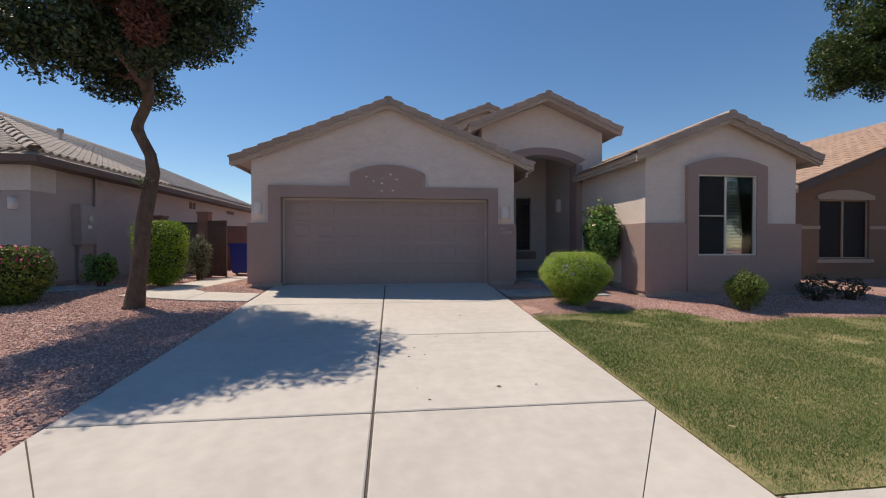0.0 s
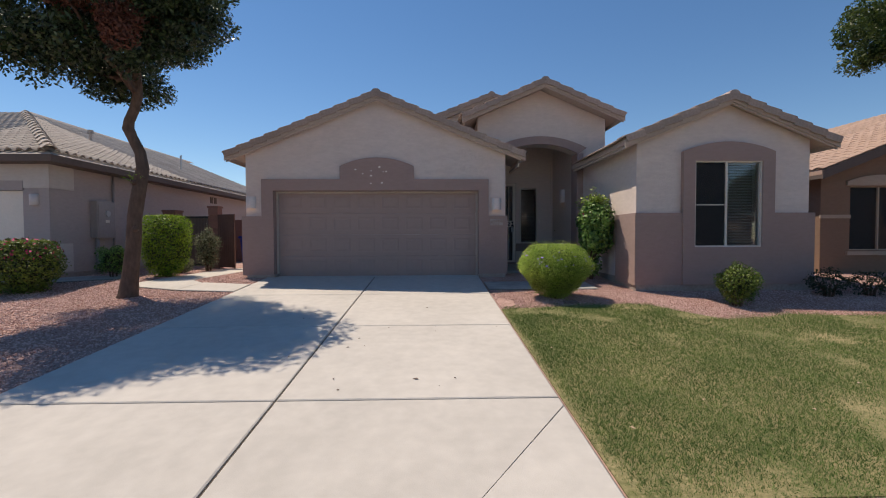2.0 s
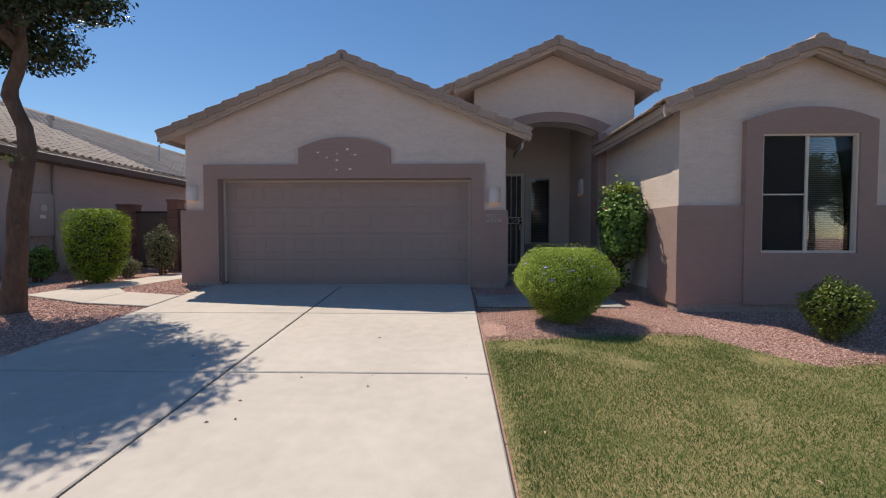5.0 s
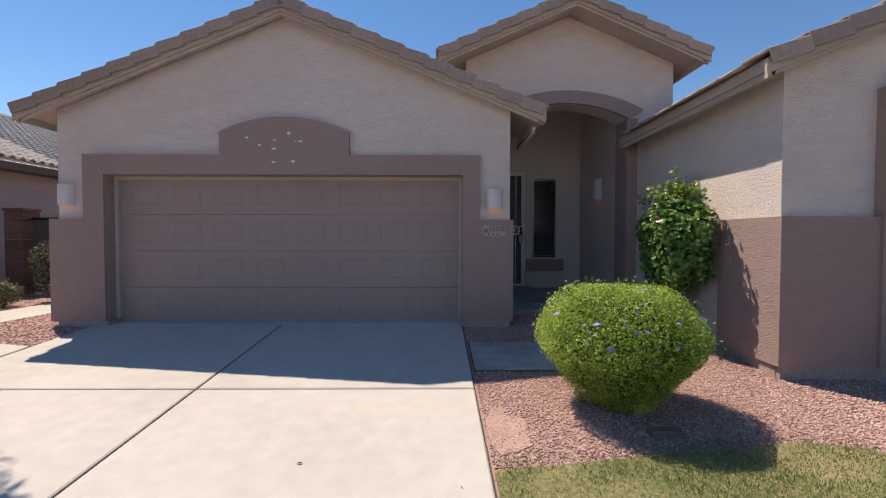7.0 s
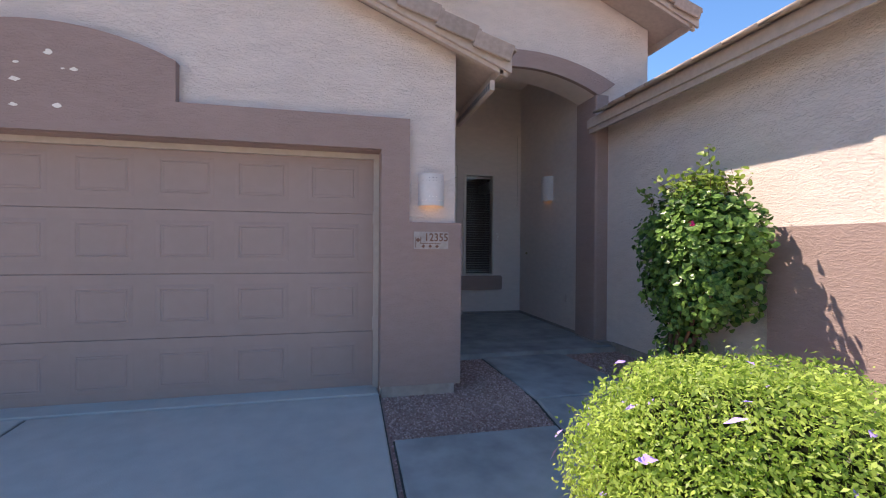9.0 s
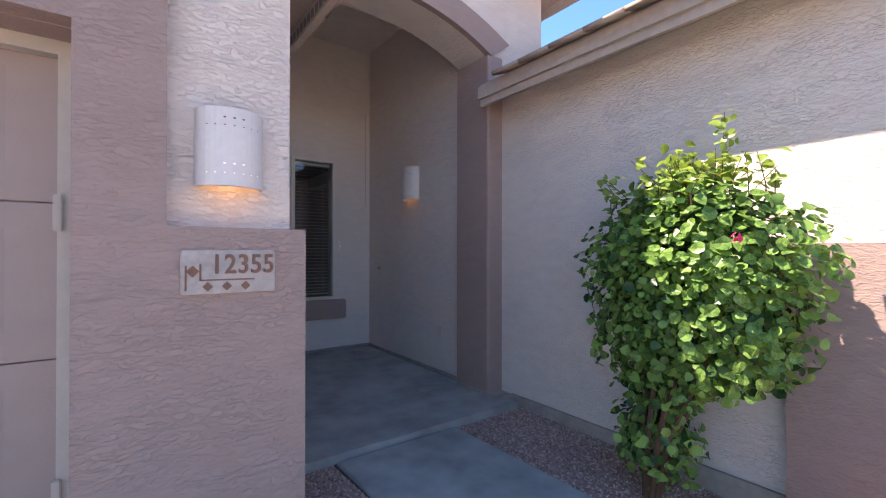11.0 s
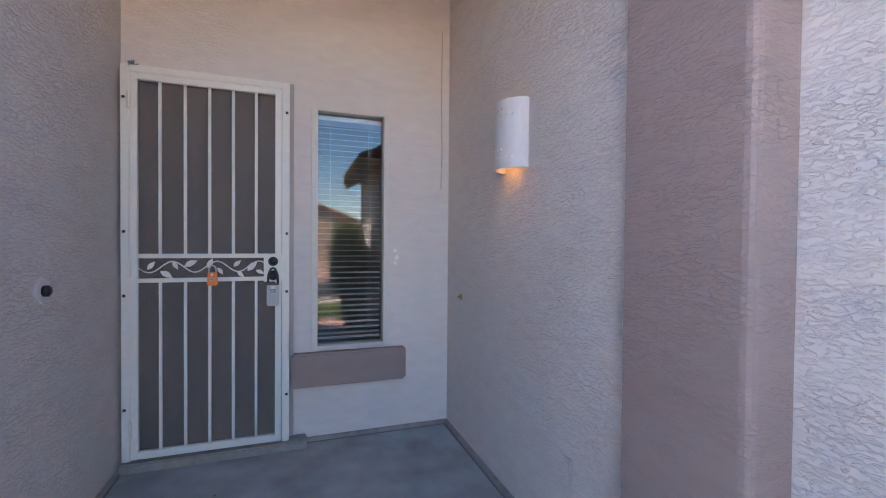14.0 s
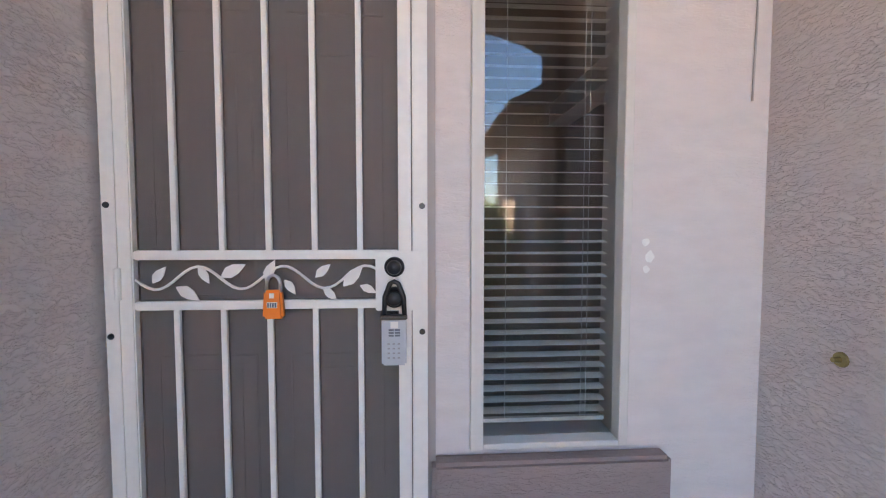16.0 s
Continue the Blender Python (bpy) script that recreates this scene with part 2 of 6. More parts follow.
M_TWIG = material("twig", (0.12, 0.07, 0.045), 0.9, 0.2)


# ---- builders ----
def base_z(x, y):
    """Height of the ground: the lot falls from the houses to the street."""
    if y < -1.15:
        return -0.33
    return -0.11 + 0.072 * min(y, 9.9)


def bx(bm, x0, x1, y0, y1, z0, z1):
    v = [bm.verts.new((x, y, z)) for z in (z0, z1) for y in (y0, y1) for x in (x0, x1)]
    for f in ((0, 2, 3, 1), (4, 5, 7, 6), (0, 1, 5, 4), (2, 6, 7, 3), (0, 4, 6, 2), (1, 3, 7, 5)):
        bm.faces.new([v[i] for i in f])
    return v


def block(x0, x1, y0, y1, z0, z1, bevel=0.0):
    bm = bmesh.new()
    bx(bm, x0, x1, y0, y1, z0, z1)
    if bevel:
        bmesh.ops.bevel(bm, geom=bm.edges[:], offset=bevel, segments=2, affect="EDGES")
    return bm


def prism(bm, pts, a, b, axis="y"):
    """A flat outline (u, v) drawn out from a to b along an axis; u is x (or y), v is z."""
    def at(p, w):
        return (p[0], w, p[1]) if axis == "y" else (w, p[0], p[1]) if axis == "x" else (p[0], p[1], w)
    lo, hi = [bm.verts.new(at(p, a)) for p in pts], [bm.verts.new(at(p, b)) for p in pts]
    n = len(pts)
    bm.faces.new(lo)
    bm.faces.new(hi[::-1])
    for i in range(n):
        bm.faces.new((lo[i], hi[i], hi[(i + 1) % n], lo[(i + 1) % n]))


def tube(bm, pts, radii, seg=10, cap=True):
    rings = []
    for i, p in enumerate(pts):
        p = Vector(p)
        d = (Vector(pts[min(i + 1, len(pts) - 1)]) - Vector(pts[max(i - 1, 0)])).normalized()
        u = d.orthogonal().normalized() if abs(d.z) > 0.9 or abs(d.z) < 0.1 else d.cross(Vector((0, 0, 1))).normalized()
        if i and rings:
            u = (last_u - d * last_u.dot(d)).normalized()
        last_u = u
        w = d.cross(u)
        r = radii[i] if isinstance(radii, (list, tuple)) else radii
        rings.append([bm.verts.new(p + (u * math.cos(6.2832 * k / seg) + w * math.sin(6.2832 * k / seg)) * r) for k in range(seg)])
    for a, b in zip(rings, rings[1:]):
        for k in range(seg):
            bm.faces.new((a[k], a[(k + 1) % seg], b[(k + 1) % seg], b[k]))
    if cap:
        bm.faces.new(rings[0][::-1])
        bm.faces.new(rings[-1])


def mesh_of(name, bm, mat, smooth=False):
    bmesh.ops.recalc_face_normals(bm, faces=bm.faces[:])
    me = bpy.data.meshes.new(name)
    bm.to_mesh(me)
    bm.free()
    me.materials.append(mat)
    if smooth:
        me.polygons.foreach_set("use_smooth", [True] * len(me.polygons))
    return me


def part(name, bm, mat, parent=None, label="", smooth=False):
    """One mesh object under a thing or a part, its corners given in the world's metres."""
    ob = new(name, bm if isinstance(bm, bpy.types.Mesh) else mesh_of(name, bm, mat, smooth))
    if parent:
        ob.parent = parent
        ob.matrix_parent_inverse = true_matrix(parent).inverted()
    return tagged(ob, label)


def true_matrix(ob):
    m = ob.matrix_basis
    while ob.parent:
        m = ob.matrix_parent_inverse @ m
        ob = ob.parent
        m = ob.matrix_basis @ m
    return m


def thing(name, place, label, category, group=""):
    ob = new(name)
    ob.matrix_basis = pose(*place)
    ob.empty_display_size = 0.1
    return tagged(ob, label, category, group)


def setting(name, bm, mat, label="", category=""):
    return tagged(part(name, bm, mat), label or name.replace("_", " "), category or name.split("_")[0], kind="structure")


def soup(name, shape, faces, turns, places, mat):
    """Many small alike pieces as one mesh: shape (k, 3), faces of one size, turns (n, 3, 3), places (n, 3)."""
    shape, faces = np.asarray(shape, float), np.asarray(faces, int)
    n, k = len(places), len(shape)
    verts = np.einsum("nij,kj->nki", turns, shape) + places[:, None, :]
    loops = (faces[None] + (np.arange(n) * k)[:, None, None]).reshape(-1)
    size, count = faces.shape[1], n * len(faces)
    me = bpy.data.meshes.new(name)
    me.vertices.add(n * k)
    me.vertices.foreach_set("co", verts.reshape(-1))
    me.loops.add(len(loops))
    me.loops.foreach_set("vertex_index", loops)
    me.polygons.add(count)
    me.polygons.foreach_set("loop_start", np.arange(count) * size)
    me.update(calc_edges=True)
    me.materials.append(mat)
    return me


def turns_for(normals, sizes, rng, squash=(1, 1, 1)):
    """Turns whose z axis lies along each normal, spun by chance and scaled."""
    z = normals / np.linalg.norm(normals, axis=1, keepdims=True)
    r = rng.normal(size=z.shape)
    x = np.cross(r, z)
    x /= np.linalg.norm(x, axis=1, keepdims=True)
    y = np.cross(z, x)
    return np.stack((x * squash[0], y * squash[1], z * squash[2]), axis=2) * np.asarray(sizes).reshape(-1, 1, 1)


LEAF = ((0, -0.5, 0), (0.22, 0, 0.07), (0, 0.5, 0), (-0.22, 0, 0.07))
QUAD = ((0, 1, 2, 3),)
HEART = ((0, -0.42, 0.0), (0.24, -0.4, 0.05), (0.43, -0.1, 0.09), (0.3, 0.24, 0.05), (0, 0.55, -0.1), (-0.3, 0.24, 0.05), (-0.43, -0.1, 0.09), (-0.24, -0.4, 0.05))
HEART_FACES = ((0, 1, 2, 3), (0, 3, 4, 4), (0, 4, 5, 5), (0, 5, 6, 7))
STONE = ((1, 0, 0), (-1, 0, 0.1), (0, 1, 0), (0.1, -1, 0), (0, 0, 1), (0, 0, -1))
STONE_FACES = ((0, 2, 4), (2, 1, 4), (1, 3, 4), (3, 0, 4), (2, 0, 5), (1, 2, 5), (3, 1, 5), (0, 3, 5))


def arc(x0, x1, spring, rise, n=14):
    """Points of a flat arch from x0 to x1."""
    h = (x1 - x0) / 2
    r = (h * h + rise * rise) / (2 * rise)
    c = (x0 + x1) / 2
    return [(c + h * (2 * i / n - 1), spring + math.sqrt(max(r * r - (h * (2 * i / n - 1)) ** 2, 0)) - (r - rise)) for i in range(n + 1)]


def band(bm, outer, inner, a, b):
    """A strip between two lines of points, drawn out in y."""
    for i in range(len(outer) - 1):
        prism(bm, [inner[i], inner[i + 1], outer[i + 1], outer[i]], a, b)


# ---- ground ----
bm = bmesh.new()
levels = [(-160, -0.2), (-9.6, -0.2), (-9.55, -0.33), (-1.2, -0.33), (-1.15, -0.193), (9.9, 0.603), (13.5, 0.61), (160, 0.62)]
xs = (-160, -14, -3, 3, 12, 160)
grid = [[bm.verts.new((x, y, z)) for x in xs] for y, z in levels]
for a, b in zip(grid, grid[1:]):
    for i in range(len(xs) - 1):
        bm.faces.new((a[i], a[i + 1], b[i + 1], b[i]))
setting("ground", bm, M_SOIL, "reddish decomposed granite ground falling to the street", "ground")


def sheet(name, pts, mat, lift, label, thick=0.06):
    """A flat piece of ground cover that follows the slope."""
    bm = bmesh.new()
    top = [bm.verts.new((x, y, base_z(x, y) + lift)) for x, y in pts]
    low = [bm.verts.new((x, y, base_z(x, y) + lift - thick)) for x, y in pts]
    bm.faces.new(top)
    for i in range(len(pts)):
        j = (i + 1) % len(pts)
        bm.faces.new((top[i], low[i], low[j], top[j]))
    return setting(name, bm, mat, label)


bm = bmesh.new()
bx(bm, -90, 90, -9.5, -1.25, -0.34, -0.322)
setting("road", bm, M_ASPHALT, "dark asphalt street in front of the houses", "road")
LAWN = [(2.68, 1.98), (14, 1.98), (14, 6.0), (8.3, 6.02), (7.2, 6.15), (6.6, 5.98), (5.95, 5.9), (5.6, 6.35), (5.3, 6.85), (4.8, 6.93), (3.7, 6.76), (2.68, 6.62)]
sheet("lawn", LAWN, M_TURF, 0.012, "patchy green and straw coloured lawn", 0.03)

# ---- house: garage wing ----
APEX_G = (0.23, 5.045)


def gable_top(x, apex, pitch):
    return apex[1] - abs(x - apex[0]) * pitch


def gable_points(x0, x1, apex, pitch, drop):
    return [(x0, gable_top(x0, apex, pitch) - drop), (apex[0], apex[1] - drop), (x1, gable_top(x1, apex, pitch) - drop)]


OPEN_L, OPEN_R, OPEN_T = -2.25, 2.66, 2.7
PITCH = 0.41
bm = bmesh.new()
bx(bm, -2.92, OPEN_L, 9.95, 10.2, 0.55, OPEN_T)
bx(bm, OPEN_R, 3.32, 9.95, 10.2, 0.55, OPEN_T)
g = gable_points(-2.92, 3.32, APEX_G, PITCH, 0.17)
prism(bm, [(-2.92, OPEN_T), (3.32, OPEN_T), g[2], g[1], g[0]], 9.95, 10.2)
setting("wall_garage_front", bm, M_BEIGE, "beige stucco gable wall over the garage")
bm = bmesh.new()
bx(bm, -2.92, -2.75, 10.2, 22, 0.55, 3.5)
setting("wall_garage_west", bm, M_BEIGE, "beige stucco side wall of the garage")
bm = bmesh.new()
bx(bm, 3.04, 3.24, 10.2, 11.23, 0.55, 3.5)
bx(bm, 3.04, 3.24, 11.23, 13.98, 0.55, 4.86)
setting("wall_garage_east", bm, M_BEIGE, "beige stucco wall between garage and porch")
bm = bmesh.new()
bx(bm, -2.75, 3.04, 21.8, 22, 0.55, 4.6)
bx(bm, 3.04, 9.3, 21.8, 22, 0.55, 3.4)
setting("wall_back", bm, M_BEIGE, "beige stucco back wall of the house")
# brown surround: two piers, lintel and arched panel
bm = bmesh.new()
bx(bm, -2.99, OPEN_L, 9.87, 9.95, 0.68, 2.09)
bx(bm, -2.99, -2.92, 9.95, 10.6, 0.68, 2.09)
bx(bm, OPEN_R, 3.36, 9.87, 9.95, 0.68, 2.09)
bx(bm, 3.32, 3.36, 9.95, 10.35, 0.68, 2.09)
bx(bm, -2.53, OPEN_L, 9.87, 9.95, 2.09, 2.97)
bx(bm, OPEN_R, 2.9, 9.87, 9.95, 2.09, 2.97)
bx(bm, OPEN_L, OPEN_R, 9.87, 9.95, OPEN_T, 2.97)
a = arc(-0.67, 1.1, 3.28, 0.21)
prism(bm, [(-0.67, 2.97), (1.1, 2.97)] + a[::-1], 9.87, 9.95)
bx(bm, OPEN_L, OPEN_L + 0.004, 9.95, 10.11, 0.6, OPEN_T)
bx(bm, OPEN_R - 0.004, OPEN_R, 9.95, 10.11, 0.6, OPEN_T)
bx(bm, OPEN_L, OPEN_R, 9.95, 10.11, OPEN_T - 0.004, OPEN_T)
bmesh.ops.remove_doubles(bm, verts=bm.verts[:], dist=0.0005)
setting("trim_garage", bm, M_BROWN, "mauve brown stucco surround with arched panel")
bm = bmesh.new()
for x0, x1 in ((-2.88, -2.2), (2.67, 3.3)):
    bx(bm, x0, x1, 9.86, 10.1, 0.5, 0.69)
setting("trim_foundation_garage", bm, M_FOUND, "pale concrete footing under the garage piers", "trim")
# chips left by a removed ornament on the arched panel
rng = random.Random(4)
for x, z, s in ((-0.29, 3.2, 0.035), (-0.12, 3.1, 0.03), (0.083, 3.17, 0.025), (0.077, 3.05, 0.045), (0.283, 3.26, 0.045), (0.37, 3.15, 0.02), (0.44, 3.15, 0.035), (0.07, 2.87, 0.035), (0.336, 2.88, 0.04)):
    bm = bmesh.new()
    n = 9
    pts = [(x + 0.75 * s * (0.6 + 0.6 * rng.random()) * math.cos(6.283 * i / n), z + 0.42 * s * (0.6 + 0.6 * rng.random()) * math.sin(6.283 * i / n)) for i in range(n)]
    prism(bm, pts, 9.866, 9.8695)
    tagged(part("plaster_chip", bm, M_CHIP), "bare white plaster chip on the brown arched panel", "plaster chip", "chips over the garage")

# ---- house: entry tower ----
APEX_E, PITCH_E = (4.49, 5.71), 0.43
bm = bmesh.new()
inner = arc(3.44, 5.52, 3.83, 0.26)
g = gable_points(2.78, 6.27, APEX_E, PITCH_E, 0.17)
prism(bm, [(3.24, 0.6), (3.44, 0.6)] + inner + [(5.52, 0.6), (5.98, 0.6), (5.98, 3.4), (6.27, 3.4), g[2], g[1], g[0], (2.78, 3.4), (3.24, 3.4)], 11.2, 11.6)
bx(bm, 2.78, 3.0, 11.6, 15, 3.4, 4.75)
bx(bm, 6.07, 6.27, 11.6, 15, 3.4, 4.75)
setting("wall_entry_front", bm, M_BEIGE, "tall beige stucco entry wall with an arched opening")
bm = bmesh.new()
band(bm, arc(3.23, 5.75, 3.99, 0.31), arc(3.44, 5.52, 3.83, 0.26), 11.14, 11.2)
prism(bm, [(5.485, 11.62), (5.485, 11.18), (5.489, 11.164), (5.499, 11.154), (5.515, 11.15), (5.66, 11.15), (5.66, 11.2), (5.52, 11.2), (5.52, 11.62)], 0.66, 3.84, "z")
bx(bm, 3.44, 3.448, 11.2, 11.62, 0.66, 3.82)
setting("trim_entry_arch", bm, M_BROWN, "mauve brown stucco band round the entry arch")
bm = bmesh.new()
bx(bm, 5.555, 5.8, 11.6, 13.98, 0.6, 4.86)
setting("wall_porch_east", bm, M_BEIGE, "beige stucco side wall of the porch")
SW_L, SW_R, SW_B, SW_T = 4.475, 5.022, 1.374, 3.205
bm = bmesh.new()
bx(bm, 3.24, SW_L, 13.74, 13.94, 0.6, 4.86)
bx(bm, SW_R, 5.555, 13.74, 13.94, 0.6, 4.86)
bx(bm, SW_L, SW_R, 13.74, 13.94, 0.6, SW_B)
bx(bm, SW_L, SW_R, 13.74, 13.94, SW_T, 4.86)
setting("wall_porch_back", bm, M_SMOOTH, "beige stucco wall with the front door and sidelight")
bm = bmesh.new()
bx(bm, 3.24, 5.555, 11.6, 13.74, 4.82, 4.9)
setting("ceiling_porch", bm, M_BEIGE, "beige stucco porch ceiling", "ceiling")
bm = bmesh.new()
bx(bm, 3.24, 5.6, 10.88, 13.74, 0.5, 0.65)
porch = setting("floor_porch", bm, M_PORCH, "stained grey concrete porch slab", "floor")
part("slab", block(3.24, 5.6, 10.87, 11.585, 0.52, 0.668, 0.006), M_PORCH, porch)
part("slab", block(3.24, 5.6, 11.597, 13.74, 0.52, 0.67, 0.006), M_PORCH, porch)
bm = bmesh.new()
bx(bm, 4.42, 5.555, 13.715, 13.74, 0.67, 0.7)
bx(bm, 5.53, 5.555, 11.62, 13.715, 0.67, 0.7)
bx(bm, 3.24, 3.262, 11.6, 13.715, 0.67, 0.7)
setting("baseboard_porch", bm, M_FOUND, "grey screed edge where stucco meets the porch slab", "baseboard")
bm = bmesh.new()
bx(bm, 4.42, 5.527, 13.7, 13.715, 0.665, 0.6725)
bx(bm, 5.515, 5.53, 11.62, 13.7, 0.665, 0.6725)
bx(bm, 3.262, 3.275, 11.6, 13.6, 0.665, 0.6725)
setting("trim_expansion_joint", bm, M_KEYS, "dark expansion joint round the porch slab", "joint")
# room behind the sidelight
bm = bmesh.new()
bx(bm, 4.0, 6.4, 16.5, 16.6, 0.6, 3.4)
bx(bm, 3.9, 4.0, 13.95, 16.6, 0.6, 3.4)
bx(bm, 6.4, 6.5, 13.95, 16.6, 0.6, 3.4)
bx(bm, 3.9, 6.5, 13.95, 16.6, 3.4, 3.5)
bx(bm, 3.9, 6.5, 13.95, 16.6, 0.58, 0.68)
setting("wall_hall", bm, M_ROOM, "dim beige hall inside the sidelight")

# ---- house: right wing ----
APEX_R, PITCH_R = (7.46, 4.42), 0.41
WX0, WX1, WZ0, WZ1 = 6.8, 8.18, 1.36, 3.09
bm = bmesh.new()
bx(bm, 5.65, WX0, 8.1, 8.3, 0.55, WZ1)
bx(bm, WX1, 9.21, 8.1, 8.3, 0.55, WZ1)
bx(bm, WX0, WX1, 8.1, 8.3, 0.55, WZ0)
g = gable_points(5.65, 9.21, APEX_R, PITCH_R, 0.17)
prism(bm, [(5.65, WZ1), (WX0, WZ1), (WX1, WZ1), (9.21, WZ1), g[2], g[1], g[0]], 8.1, 8.3)
bmesh.ops.remove_doubles(bm, verts=bm.verts[:], dist=0.0005)
setting("wall_wing_front", bm, M_BEIGE, "beige stucco gable wall of the bedroom wing")
bm = bmesh.new()
bx(bm, 5.66, 5.86, 8.3, 11.21, 0.55, 3.45)
setting("wall_wing_west", bm, M_BEIGE, "rough beige stucco side wall beside the entry path")
bm = bmesh.new()
bx(bm, 9.01, 9.21, 8.3, 21.8, 0.55, 3.45)
setting("wall_wing_east", bm, M_BEIGE, "beige stucco side wall of the bedroom wing")
bm = bmesh.new()
bx(bm, 5.6, WX0 - 0.24, 8.03, 8.1, 0.6, 2.05)
bx(bm, WX1 + 0.25, 9.29, 8.03, 8.1, 0.6, 2.05)
bx(bm, 5.6, 5.65, 8.1, 8.95, 0.6, 2.05)
bx(bm, 9.21, 9.29, 8.1, 9.0, 0.6, 2.05)
bx(bm, WX0 - 0.24, WX1 + 0.25, 8.0, 8.1, 0.6, WZ0)
bx(bm, WX0 - 0.24, WX0, 8.0, 8.1, WZ0, 3.28)
bx(bm, WX1, WX1 + 0.25, 8.0, 8.1, WZ0, 3.28)
a = arc(WX0 - 0.24, WX1 + 0.25, 3.28, 0.19)
prism(bm, [(WX0, WZ1), (WX1, WZ1), (WX1, 3.28)] + [(WX0, 3.28)], 8.0, 8.1)
prism(bm, a, 8.0, 8.1)
setting("trim_wing", bm, M_BROWN, "mauve brown stucco wainscot and arched window surround")
bm = bmesh.new()
bx(bm, 5.63, 9.26, 8.045, 8.1, 0.4, 0.6)
bx(bm, 5.625, 5.65, 8.1, 11.0, 0.45, 0.7)
bx(bm, 5.47, 5.65, 11.0, 11.6, 0.55, 0.69)
setting("trim_foundation_wing", bm, M_FOUND, "weathered concrete footing at the base of the wing", "trim")
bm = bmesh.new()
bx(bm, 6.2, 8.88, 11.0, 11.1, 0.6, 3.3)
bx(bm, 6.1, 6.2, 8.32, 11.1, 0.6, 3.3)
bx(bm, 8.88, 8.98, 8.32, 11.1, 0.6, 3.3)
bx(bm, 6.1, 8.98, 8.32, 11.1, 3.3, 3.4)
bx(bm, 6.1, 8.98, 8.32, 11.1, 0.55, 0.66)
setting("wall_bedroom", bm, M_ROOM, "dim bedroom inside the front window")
# taller gable standing behind the entry
APEX_B = (3.5, 6.3)
bm = bmesh.new()
g = gable_points(1.2, 5.8, APEX_B, 0.4, 0.17)
prism(bm, [(1.2, 3.2), (5.8, 3.2), g[2], g[1], g[0]], 14.0, 14.2)
bx(bm, 1.2, 1.4, 14.2, 20, 3.2, 5.2)
bx(bm, 5.6, 5.8, 14.2, 20, 3.2, 5.2)
bx(bm, 1.2, 5.8, 19.8, 20, 3.2, 5.2)
setting("wall_upper_gable", bm, M_BEIGE, "beige stucco gable standing behind the entry")


